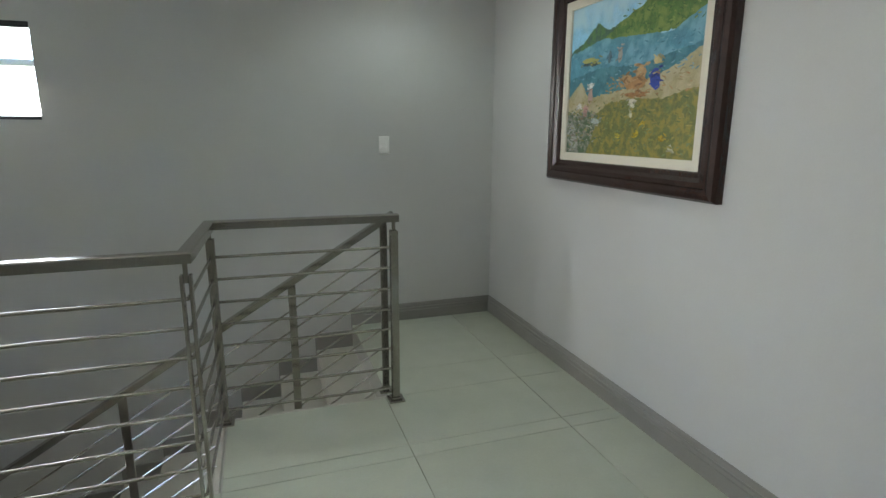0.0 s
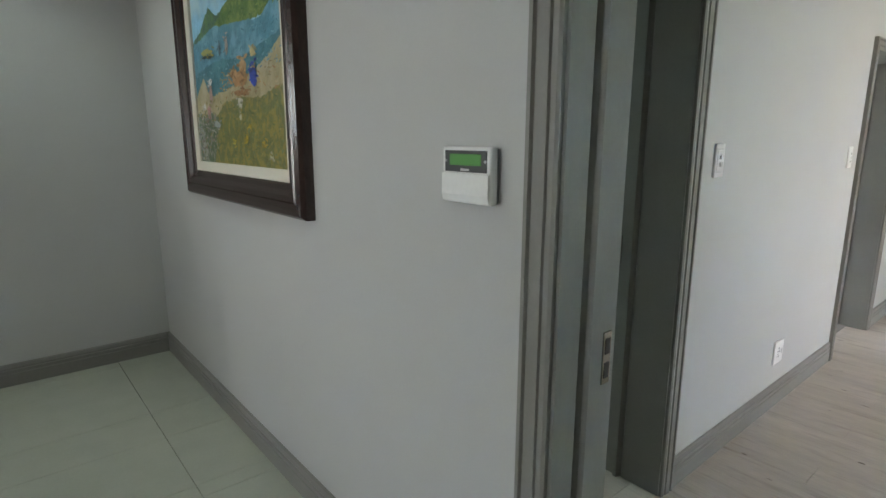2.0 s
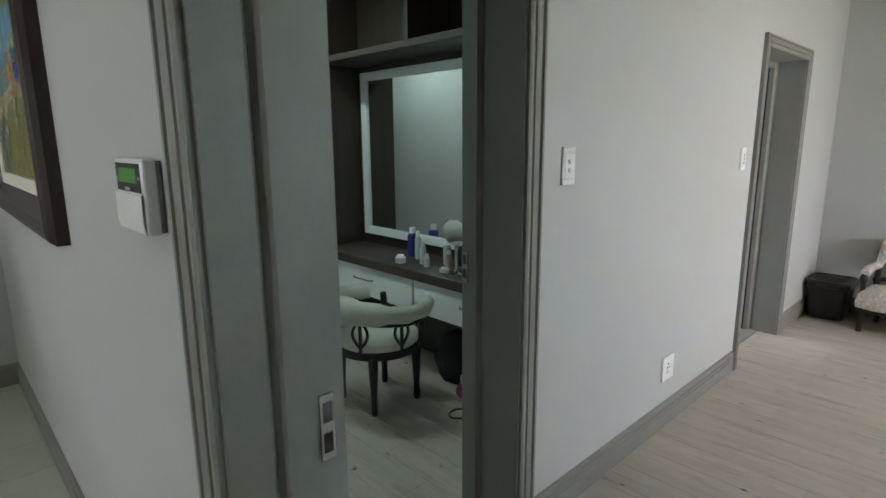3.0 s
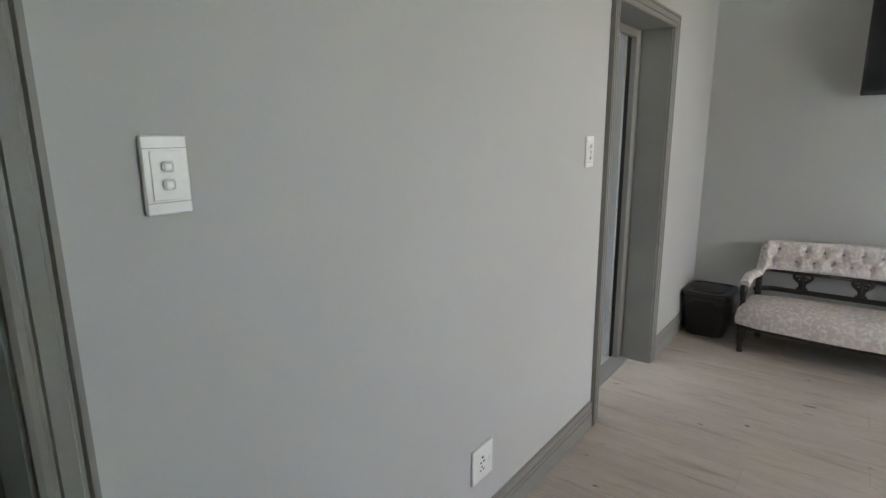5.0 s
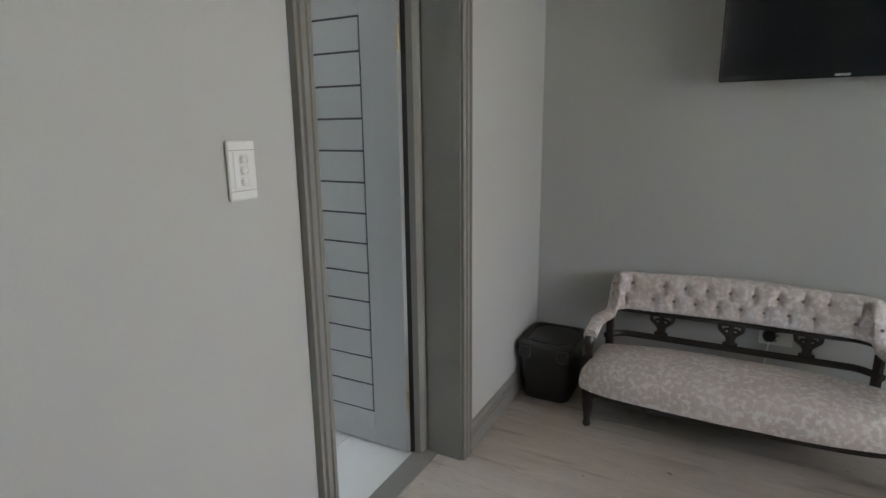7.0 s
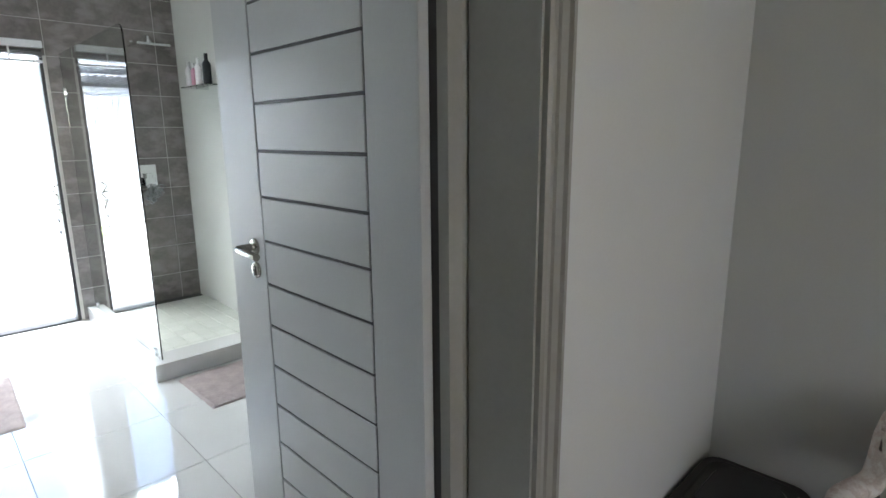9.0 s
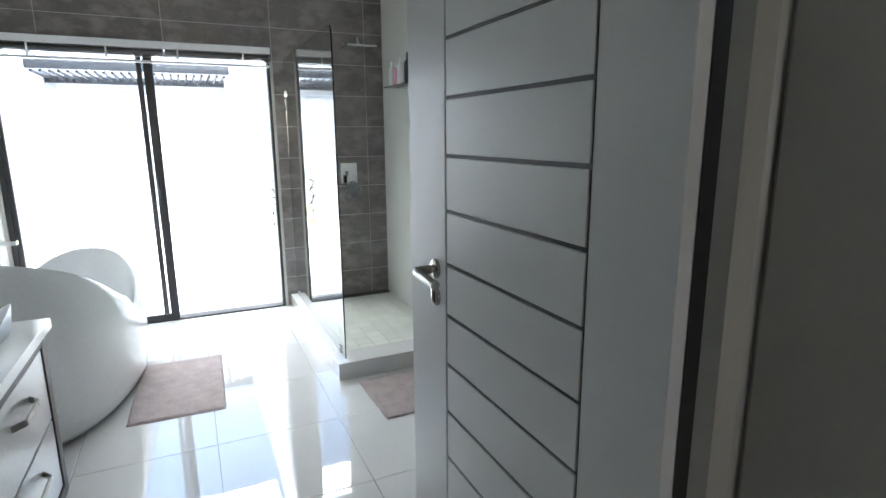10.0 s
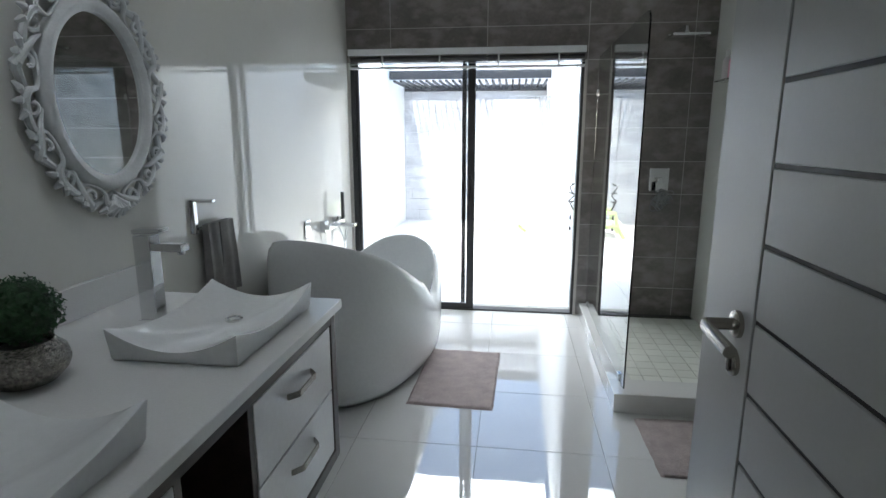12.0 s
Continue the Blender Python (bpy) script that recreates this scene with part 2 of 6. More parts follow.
def part(name, bm, mat, parent=None, label="", smooth=False):
    me = bpy.data.meshes.new(name)
    bmesh.ops.recalc_face_normals(bm, faces=bm.faces)
    bm.to_mesh(me)
    bm.free()
    me.materials.append(mat)
    if smooth:
        me.shade_smooth()
        me.set_sharp_from_angle(angle=radians(38))
    ob = new(name, me)
    if parent is not None:
        ob.parent = parent
        ob.matrix_parent_inverse = Matrix.Translation(parent.matrix_basis.translation).inverted() if parent.type == "EMPTY" else Matrix()
    return tagged(ob, label=label)


def thing(name, label, category, at=(0, 0, 0), group="", kind=""):
    ob = new(name)
    ob.matrix_basis = Matrix.Translation(at)
    ob.empty_display_size = 0.1
    return tagged(ob, label, category, group, kind)


def structure(name, bm, mat, label="", smooth=False):
    return tagged(part(name, bm, mat, None, label, smooth), kind="structure")


piece_meshes = {}


def pieces(name, parent, mat, u0, u1, v0, v1, ou, ov, w, h, gap, at, place, thick=0.008, stagger=0.0, skip=None):
    """Rectangular pieces laid over u0..u1, v0..v1 with joints at ou + k w and ov + j h; place maps (u, v) to a pose with z as the outside.
    stagger shifts each next row of h along u."""
    j0, j1 = math.floor((v0 - ov) / h), math.ceil((v1 - ov) / h)
    for j in range(j0, j1):
        shift = (j % 3) * stagger * w
        a, b = max(v0, ov + j * h), min(v1, ov + (j + 1) * h)
        i0, i1 = math.floor((u0 - ou - shift) / w), math.ceil((u1 - ou - shift) / w)
        for i in range(i0, i1):
            c, d = max(u0, ou + shift + i * w), min(u1, ou + shift + (i + 1) * w)
            if b - a < 0.02 or d - c < 0.02 or (skip and skip(c, d, a, b)):
                continue
            su, sv = round(d - c - gap, 3), round(b - a - gap, 3)
            key = (name, mat.name, su, sv, thick)
            if key not in piece_meshes:
                bm = bmesh.new()
                e = min(0.0015, thick / 3)
                lo = [(-su / 2, -sv / 2, 0), (su / 2, -sv / 2, 0), (su / 2, sv / 2, 0), (-su / 2, sv / 2, 0)]
                mid = [(x, y, thick - e) for x, y, _ in lo]
                top = [(x - math.copysign(e, x), y - math.copysign(e, y), thick) for x, y, _ in lo]
                loft(bm, [lo, mid, top], cap1=True)
                bmesh.ops.recalc_face_normals(bm, faces=bm.faces)
                me = bpy.data.meshes.new(name)
                bm.to_mesh(me)
                bm.free()
                me.materials.append(mat)
                piece_meshes[key] = me
            ob = new(name, piece_meshes[key])
            ob.parent = parent
            ob.matrix_basis = place((c + d) / 2, (a + b) / 2, at)


def on_floor(u, v, z):
    return Matrix.Translation((u, v, z))


def on_floor_turned(u, v, z):
    return Matrix.Translation((v, u, z)) @ pose(0, 0, 0, 0, 0, 90)


def on_end_wall(u, v, y):
    return Matrix.Translation((u, y, v)) @ pose(0, 0, 0, 90, 0, 0)


# ---- shell ----
H0, H1 = 0.0, 2.85
P0, P1 = 1.72, 1.93      # wall between hall and lounge
Q0, Q1 = 0.68, 0.95      # wall between lounge and the two rooms behind it
BACK = 3.79
BX0, BX1, BY1 = 4.25, 7.03, 5.05
TVX = 7.17

floor_hall = structure("floor_hall", boxes((-3.2, P0, -3.2, 1.92, -0.25, -0.009), (-0.33, P0, 1.93, 2.53, -0.25, -0.009), (0.545, P0, 2.53, BACK, -0.25, -0.009)), GROUT)
floor_lounge = structure("floor_lounge", boxes((P0, 7.4, -4.2, Q0, -0.25, -0.009), (P1, BX0 - 0.15, Q0, 6.2, -0.25, -0.009)), GROOVE)
floor_bath = structure("floor_bath", boxes((BX0 - 0.15, 7.4, Q0, 5.3, -0.25, -0.009)), GROUT)
structure("threshold", boxes((5.2, 6.1, 0.80, 0.905, -0.006, 0.006), bevel=0.003), TRIM)
structure("wall_back", boxes((-3.4, -2.4, BACK, BACK + 0.2, -3.2, H1), (-2.4, -1.335, BACK, BACK + 0.2, -3.2, 1.56), (-2.4, -1.335, BACK, BACK + 0.2, 2.135, H1),
                             (-1.335, P1, BACK, BACK + 0.2, -3.2, H1)), PAINT)
structure("wall_painting", boxes((P0, P1, 0.375, BACK, -0.25, H1), (P0, P1, -1.0, 0.375, 2.09, H1), (P0, P1, -4.2, -1.0, -0.25, H1)), PAINT)
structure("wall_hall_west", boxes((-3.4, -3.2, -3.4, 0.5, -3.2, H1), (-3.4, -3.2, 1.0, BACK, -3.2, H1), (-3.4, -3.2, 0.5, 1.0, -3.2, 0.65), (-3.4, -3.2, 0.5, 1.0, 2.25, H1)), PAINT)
structure("wall_hall_south", boxes((-3.4, P0, -3.4, -3.2, -3.2, H1)), PAINT)
structure("wall_lounge", boxes((P1, 2.04, Q0, Q1, -0.25, H1), (2.04, 2.88, Q0, Q1, 2.09, H1), (2.88, 5.20, Q0, Q1, -0.25, H1),
                               (5.20, 6.085, Q0, Q1, 2.065, H1), (6.085, 7.4, Q0, Q1, -0.25, H1)), PAINT)
structure("wall_television", boxes((TVX, 7.4, -4.2, Q0, -0.25, H1)), PAINT)
structure("wall_lounge_south", boxes((P1, 3.45, -4.2, -4.0, -0.25, H1), (6.15, TVX, -4.2, -4.0, -0.25, H1), (3.45, 6.15, -4.2, -4.0, -0.25, 0.9),
                                     (3.45, 6.15, -4.2, -4.0, 2.5, H1)), PAINT)
structure("wall_dressing_bath", boxes((3.95, BX0, Q1, 5.05, -0.25, H1)), BATH_WALL)
structure("wall_dressing_end", boxes((P1, BX0, 6.0, 6.2, -0.25, H1), (3.95, BX0, 5.25, 6.0, -0.25, H1)), PAINT)
structure("wall_dressing_west", boxes((P1 - 0.2, P1, BACK + 0.2, 6.2, -0.25, H1)), PAINT)
structure("wall_bath_right", boxes((BX1, 7.4, Q1, 5.25, -0.25, H1)), BATH_WALL)
wall_bath_end = structure("wall_bath_end", boxes((3.95, 4.27, BY1 + 0.004, 5.25, -0.25, H1), (4.27, 6.10, BY1 + 0.004, 5.25, 2.12, H1),
                                                 (6.10, 7.03, BY1 + 0.004, 5.25, -0.25, H1)), PALE_GROUT)
# lounge slab runs on outdoors as an added, unseen eave that blocks the sun
structure("ceiling", boxes((-3.4, P1, -3.4, BACK + 0.2, H1, H1 + 0.2), (P1, 7.4, -6.2, Q0 + 0.1, H1, H1 + 0.2), (P1, 7.4, Q0 + 0.1, 5.25, H1, H1 + 0.2),
                           (P1 - 0.2, BX0, 5.25, 6.2, H1, H1 + 0.2)), CEIL)
structure("lower_floor", boxes((-3.4, P1, 1.5, BACK, -3.3, -3.2)), STAIR_TILE)
structure("wall_stair_south", boxes((-3.2, P1, 1.5, 1.6, -3.2, -0.25)), PAINT)
structure("wall_stair_east", boxes((P0, P1, 1.6, BACK, -3.2, -0.25)), PAINT)
ground = structure("ground", boxes((-400, 400, -400, 400, -3.6, -3.4)), EARTH)


# skirting: two grooves and a rounded top
def skirting(name, u0, u1, place):
    bm = bmesh.new()
    prof = [(0, 0), (0.016, 0), (0.016, 0.075), (0.011, 0.078), (0.011, 0.083), (0.016, 0.086), (0.016, 0.100), (0.010, 0.103), (0.010, 0.107), (0.013, 0.112), (0.011, 0.132), (0.004, 0.138), (0, 0.138)]
    loft(bm, [[place(u, d, z) for d, z in prof] for u in (u0, u1)], cap0=True, cap1=True)
    return structure(name, bm, TRIM)


skirting("baseboard", -1.0, 0.0, lambda u, d, z: (u * 1.16 + P0, BACK - d, z))
skirting("baseboard", 0.455, BACK - 0.016, lambda u, d, z: (P0 - d, u, z))
skirting("baseboard", 2.965, 5.125, lambda u, d, z: (u, Q0 - d, z))
skirting("baseboard", 6.155, TVX - 0.016, lambda u, d, z: (u, Q0 - d, z))
skirting("baseboard", -4.0, Q0, lambda u, d, z: (TVX - d, u, z))


def architrave(name, across0, across1, height, w, place):
    """Moulded frame of three sides round an opening; place maps (along, out, z)."""
    prof = [(0, 0.004), (0, 0.015), (0.008, 0.019), (0.018, 0.019), (0.021, 0.014), (0.026, 0.014), (0.029, 0.020), (w - 0.024, 0.022), (w - 0.020, 0.015), (w - 0.014, 0.015), (w - 0.010, 0.023), (w, 0.023), (w, 0.0), (0, 0)]
    bm = bmesh.new()
    path = [(across0, 0.0, -1, 0), (across0, height, -1, 1), (across1, height, 1, 1), (across1, 0.0, 1, 0)]
    loft(bm, [[place(a + sa * p, o, z + sz * p) for p, o in prof] for a, z, sa, sz in path], cap0=True, cap1=True)
    return structure(name, bm, TRIM)


def lining(name, across0, across1, height, depth0, depth1, stop0, stop1, place, stop=0.030):
    """Door lining with a raised stop; place maps (along, depth, z)."""
    bm = bmesh.new()
    prof = [(0, depth0), (-0.012, depth0), (-0.012, stop0), (-0.006, stop0 + 0.008), (-0.016, stop0 + 0.016), (-stop, stop0 + 0.02), (-stop, stop1), (-0.014, stop1), (-0.014, depth1), (0, depth1)]
    path = [(across0, 0.0, -1, 0), (across0, height, -1, 1), (across1, height, 1, 1), (across1, 0.0, 1, 0)]
    loft(bm, [[place(a + sa * p, d, z + sz * p) for p, d in prof] for a, z, sa, sz in path], cap0=True, cap1=True)
    return structure(name, bm, TRIM)


architrave("trim_hall_opening", -1.0, 0.372, 2.085, 0.080, lambda a, o, z: (P0 - o, a, z))
architrave("trim_lounge_opening", -1.0, 0.370, 2.085, 0.078, lambda a, o, z: (P1 + o, a, z))
lining("door_lining_hall", -1.0, 0.375, 2.09, P0 - 0.003, P1 + 0.003, P0 + 0.075, P0 + 0.115, lambda a, d, z: (d, a, z))
architrave("trim_dressing_door", 2.045, 2.875, 2.085, 0.078, lambda a, o, z: (a, Q0 - o, z))
lining("door_lining_dressing", 2.04, 2.88, 2.09, Q0 - 0.003, Q1 + 0.006, Q0 + 0.17, Q0 + 0.205, lambda a, d, z: (a, d, z))
architrave("trim_bath_door", 5.205, 6.080, 2.045, 0.072, lambda a, o, z: (a, Q0 - o, z))
lining("door_lining_bath", 5.20, 6.085, 2.06, Q0 - 0.003, Q1 + 0.003, Q0 + 0.165, Q0 + 0.215, lambda a, d, z: (a, d, z), stop=0.052)


def strike(x0, x1, y0, y1, z0, z1, axis):
    t = thing("strike_plate", "steel strike plate with two dark slots in a door jamb", "strike plate", ((x0 + x1) / 2, (y0 + y1) / 2, z0))
    part("plate", boxes((x0, x1, y0, y1, z0, z1), bevel=0.001), STEEL, t)
    h = (z1 - z0)
    for k in (0, 1):
        a, b = z0 + h * (0.12 + 0.46 * k), z0 + h * (0.42 + 0.46 * k)
        if axis == "x":
            part("slot", boxes((x0 + 0.006, x1 - 0.006, y0 - 0.001, y0 + 0.001, a, b)), GROOVE, t)
        else:
            part("slot", boxes((x0 - 0.001, x0 + 0.001, y0 + 0.006, y1 - 0.006, a, b)), GROOVE, t)


strike(1.885, 1.915, 0.357, 0.362, 0.93, 1.06, "x")
strike(2.862, 2.868, 0.925, 0.955, 0.98, 1.10, "y")

# black strip between leaf and lining: the hinge gap's shade put in as colour
structure("door_seal", boxes((6.034, 6.0705, 0.8955, 0.919, 0.0, 2.03)), BLACK_BIN)


# ---- hall ----
def wall_plate(name, label, category, centre, w, h, normal, detail="", group=""):
    """A plastic plate on a wall; normal is '-x' or '-y'; detail names what sits on it."""
    cx, cy, cz = centre
    t = thing(name, label, category, centre, group)

    def b(u0, u1, z0, z1, d0, d1, bevel=0.0):
        if normal == "-y":
            return boxes((cx + u0, cx + u1, cy - d1, cy - d0, cz + z0, cz + z1), bevel=bevel)
        return boxes((cx - d1, cx - d0, cy - u1, cy - u0, cz + z0, cz + z1), bevel=bevel)

    part("plate", b(-w / 2, w / 2, -h / 2, h / 2, 0, 0.010, 0.003), WHITE_PLASTIC, t)
    if detail in ("two", "three"):
        part("insert", b(-w * 0.34, w * 0.34, -h * 0.31, h * 0.31, 0.010, 0.0125, 0.001), WHITE_PLASTIC, t)
        part("ledge", b(-w / 2 + 0.003, w / 2 - 0.003, h * 0.335, h * 0.343, 0.0095, 0.0103), GREY_PLASTIC, t)
        part("ledge", b(-w / 2 + 0.003, w / 2 - 0.003, -h * 0.343, -h * 0.335, 0.0095, 0.0103), GREY_PLASTIC, t)
        for k in range(2 if detail == "two" else 3):
            z = (0.5 - k) * 0.030 if detail == "two" else (1 - k) * 0.024
            part("rocker", b(-0.010, 0.010, z - 0.009, z + 0.009, 0.0125, 0.018, 0.005), WHITE_PLASTIC, t)
            part("rocker_gap", b(-0.0115, 0.0115, z - 0.0105, z + 0.0105, 0.0124, 0.0129), PALE_PLASTIC, t)
    elif detail == "socket":
        for u, z, r in ((-0.014, 0.004, 0.005), (0.006, 0.004, 0.005), (-0.004, 0.022, 0.006), (-0.016, -0.026, 0.004), (0.002, -0.026, 0.004), (-0.007, -0.014, 0.004)):
            part("pin_hole", b(u - r, u + r, z - r * 0.7, z + r * 0.7, 0.0100, 0.0106), GROOVE, t)
        part("rocker", b(w * 0.24, w * 0.40, -0.014, 0.014, 0.010, 0.014, 0.002), WHITE_PLASTIC, t)
    elif detail == "rocker":
        part("rocker", b(-w * 0.22, w * 0.22, -h * 0.16, h * 0.16, 0.010, 0.014, 0.002), WHITE_PLASTIC, t)
    return t


wall_plate("light_switch", "white light switch on the grey-green stairwell wall", "light switch", (0.829, BACK, 1.399), 0.080, 0.130, "-y", "rocker")
wall_plate("light_switch", "white two-lever light switch beside the dressing room door", "light switch", (3.127, Q0, 1.413), 0.080, 0.136, "-y", "two")
wall_plate("light_switch", "white three-lever light switch beside the bathroom door", "light switch", (4.953, Q0, 1.389), 0.078, 0.131, "-y", "three")
wall_plate("wall_socket", "white plug socket low on the grey wall above the skirting", "socket", (4.125, Q0, 0.329), 0.128, 0.134, "-y", "socket")


def alarm_keypad():
    x0, x1, y0, y1, z0, z1 = P0 - 0.032, P0, 0.540, 0.706, 1.350, 1.481
    t = thing("alarm_keypad", "white alarm keypad with a green display on the grey wall", "keypad", (P0, 0.62, z0))
    part("backplate", boxes((P0 - 0.008, P0, y0 + 0.004, y1 - 0.004, z0 + 0.004, z1 - 0.004), bevel=0.002), GREY_PLASTIC, t)
    bm = boxes((x0, P0 - 0.008, y0, y1, z0, z1), bevel=0.007, seg=3)
    part("housing", bm, WHITE_PLASTIC, t, smooth=True)
    part("display_surround", boxes((x0 - 0.0015, x0 + 0.002, y0 + 0.012, y1 - 0.012, z1 - 0.058, z1 - 0.009), bevel=0.0012), BLACK_ALU, t)
    part("display", boxes((x0 - 0.0025, x0 + 0.001, y0 + 0.030, y1 - 0.030, z1 - 0.043, z1 - 0.017), bevel=0.0008), LCD, t, "green lit display")
    bm = bmesh.new()
    n = 10
    loft(bm, [[(x0 - d, y0 + 0.004 + (y1 - y0 - 0.008) * k / n, z) for k in range(n + 1)] for d, z in
              ((0.001, z1 - 0.060), (0.004, z1 - 0.062), (0.005, z0 + 0.02), (0.001, z0 + 0.004))], closed=False)
    part("cover_flap", bm, WHITE_PLASTIC, t)
    part("badge", boxes((x0 - 0.003, x0, 0.609, 0.637, z1 - 0.0555, z1 - 0.050)), SILVER, t)
    for y in (y1 - 0.016, y0 + 0.016):
        part("indicator", boxes((x0 - 0.003, x0, y - 0.003, y + 0.003, z1 - 0.036, z1 - 0.030)), SILVER, t)


alarm_keypad()


def painting():
    y0, y1, z0, z1 = 1.442, 2.824, 1.212, 2.36
    t = thing("framed_painting", "lake landscape painting in a heavy dark mahogany frame on the wall", "painting", (P0, (y0 + y1) / 2, z0))
    prof = [(0.0, 0.0), (0.0, 0.034), (0.012, 0.050), (0.034, 0.056), (0.054, 0.047), (0.062, 0.053), (0.082, 0.053), (0.100, 0.036), (0.118, 0.031), (0.125, 0.022), (0.125, 0.0)]
    corners = [(y0, z0, 1, 1), (y1, z0, -1, 1), (y1, z1, -1, -1), (y0, z1, 1, -1)]
    for i, name in enumerate(("frame_bottom", "frame_side", "frame_top", "frame_side")):
        bm = bmesh.new()
        loft(bm, [[(P0 - d, a + sa * p, b + sb * p) for p, d in prof] for a, b, sa, sb in (corners[i], corners[(i + 1) % 4])], cap0=True, cap1=True)
        part(name, bm, FRAME_WOOD, t)
    q = 0.125
    for i in range(4):
        bm = bmesh.new()
        c = [(y0 + q, z0 + q, 1, 1), (y1 - q, z0 + q, -1, 1), (y1 - q, z1 - q, -1, -1), (y0 + q, z1 - q, 1, -1)]
        loft(bm, [[(P0 - d, a + sa * p, b + sb * p) for p, d in ((0, 0.024), (0.012, 0.024), (0.046, 0.018), (0.046, 0.004), (0, 0.004))] for a, b, sa, sb in (c[i], c[(i + 1) % 4])], cap0=True, cap1=True)
        part("slip", bm, SLIP, t, "cream linen slip")
    q = 0.168
    cy0, cy1, cz0, cz1 = y0 + q, y1 - q, z0 + q, z1 - q
    # the picture is laid out in flat fields of paint: a is 0..1 from the far side to the near one, b from the bottom to the top
    def field(name, outline, layer, mat):
        bm = bmesh.new()
        lo, hi = min(a for a, b in outline), max(a for a, b in outline)
        n = 64 if hi - lo > 0.3 else 12
        below, above = [], []
        for k in range(n + 1):
            a = lo + (hi - lo) * min(0.9999, max(0.0001, k / n))
            cuts = [b0 + (b1 - b0) * (a - a0) / (a1 - a0) for (a0, b0), (a1, b1) in zip(outline, outline[1:] + outline[:1]) if a0 != a1 and (a0 - a) * (a1 - a) <= 0]
            w = 0.010 * noise.noise((a * 14, layer, 0)) + 0.012 * noise.noise((a * 55, layer, 3))
            for side, b in ((below, min(cuts)), (above, max(cuts))):
                side.append((P0 - 0.006 - 0.0006 * layer, cy1 - a * (cy1 - cy0), cz0 + min(1, max(0, b + (w if 0 < b < 1 else 0))) * (cz1 - cz0)))
        loft(bm, [below, above], closed=False)
        part(name, bm, mat, t)

    def oil(name, colour, other, scale=26):
        return two_tone(material(name, colour, 0.45, vary=0.18, scale=18, grain=120, grain_vary=0.15, bump=0.25), other, scale, 0.45, 0.62)

    sky_paint = oil("sky_oil", (0.30, 0.60, 0.80), (0.48, 0.70, 0.80), 5)
    hill = oil("hill_oil", (0.10, 0.20, 0.05), (0.22, 0.30, 0.08))
    hill_far = oil("far_hill_oil", (0.07, 0.15, 0.10), (0.10, 0.22, 0.08))
    water = oil("water_oil", (0.10, 0.29, 0.40), (0.20, 0.44, 0.55), 12)
    water_deep = oil("deep_water_oil", (0.05, 0.19, 0.24), (0.09, 0.27, 0.33), 14)
    sand = oil("sand_oil", (0.42, 0.36, 0.20), (0.52, 0.46, 0.30), 10)
    meadow = oil("meadow_oil", (0.16, 0.18, 0.06), (0.32, 0.26, 0.06), 30)
    dark_bush = oil("bush_oil", (0.09, 0.15, 0.08), (0.30, 0.30, 0.26), 34)
    field("paint_sky", [(0, 0), (1, 0), (1, 1), (0, 1)], 0, sky_paint)
    field("paint_far_hill", [(0, 0.70), (0.14, 0.77), (0.25, 0.86), (0.34, 0.80), (0.48, 0.83), (0.48, 0.70), (0, 0.66)], 1, hill_far)
    field("paint_hill", [(0.30, 0.74), (0.42, 0.82), (0.58, 0.88), (0.68, 0.95), (0.80, 0.92), (1, 0.97), (1, 0.72), (0.62, 0.70)], 2, hill)
    field("paint_water", [(0, 0.69), (0.3, 0.75), (0.6, 0.72), (0.80, 0.70), (1, 0.80), (1, 0.30), (0, 0.30)], 3, water)
    field("paint_deep_water", [(0, 0.52), (0.30, 0.57), (0.6, 0.55), (1, 0.62), (1, 0.40), (0, 0.34)], 4, water_deep)
    field("paint_bank", [(0, 0.38), (0.12, 0.50), (0.2, 0.38), (0.40, 0.40), (0.62, 0.44), (0.80, 0.50), (1, 0.60), (1, 0.2), (0, 0.2)], 5, sand)
    field("paint_meadow", [(0.12, 0), (1, 0), (1, 0.40), (0.78, 0.34), (0.55, 0.36), (0.36, 0.33), (0.2, 0.22)], 6, meadow)
    field("paint_bush", [(0, 0), (0.2, 0), (0.26, 0.14), (0.3, 0.26), (0.18, 0.30), (0.10, 0.26), (0, 0.30)], 7, dark_bush)

    def dab(a, b, ra, rb, colour, layer=8):
        m = material("dab_oil", colour, 0.45, vary=0.2, scale=30, grain=150, grain_vary=0.1, bump=0.2)
        field("paint_dab", [(a + ra * math.cos(k * math.pi / 4), b + rb * math.sin(k * math.pi / 4)) for k in range(8)], layer, m)

    def strokes(name, across, up, n, size, colours, layer):
        """Short brush strokes in each of the colours, every stroke a small tilted patch of paint."""
        for i, c in enumerate(colours):
            bm = bmesh.new()
            for k in range(n // len(colours)):
                a, b = rng.uniform(*across), rng.uniform(*up)
                turn, ln, wd = rng.uniform(-0.9, 0.9), size * rng.uniform(0.7, 1.6), size * rng.uniform(0.25, 0.5)
                x = P0 - 0.006 - 0.0006 * layer - 0.00002 * k - 0.0004 * i
                vs = []
                for u, v in ((-1, -0.5), (0, -1), (1, -0.4), (0.9, 0.6), (0, 1), (-0.9, 0.5)):
                    du, dv = u * ln * math.cos(turn) - v * wd * math.sin(turn), u * ln * math.sin(turn) + v * wd * math.cos(turn)
                    aa, bb = min(0.995, max(0.005, a + du)), min(0.995, max(0.005, b + dv))
                    vs.append(bm.verts.new((x, cy1 - aa * (cy1 - cy0), cz0 + bb * (cz1 - cz0))))
                bm.faces.new(vs)
            tagged(part(name, bm, material("stroke_oil", c, 0.5, vary=0.25, scale=20, grain=120, grain_vary=0.15, bump=0.1), t), kind="stuff")

    rng = random.Random(5)
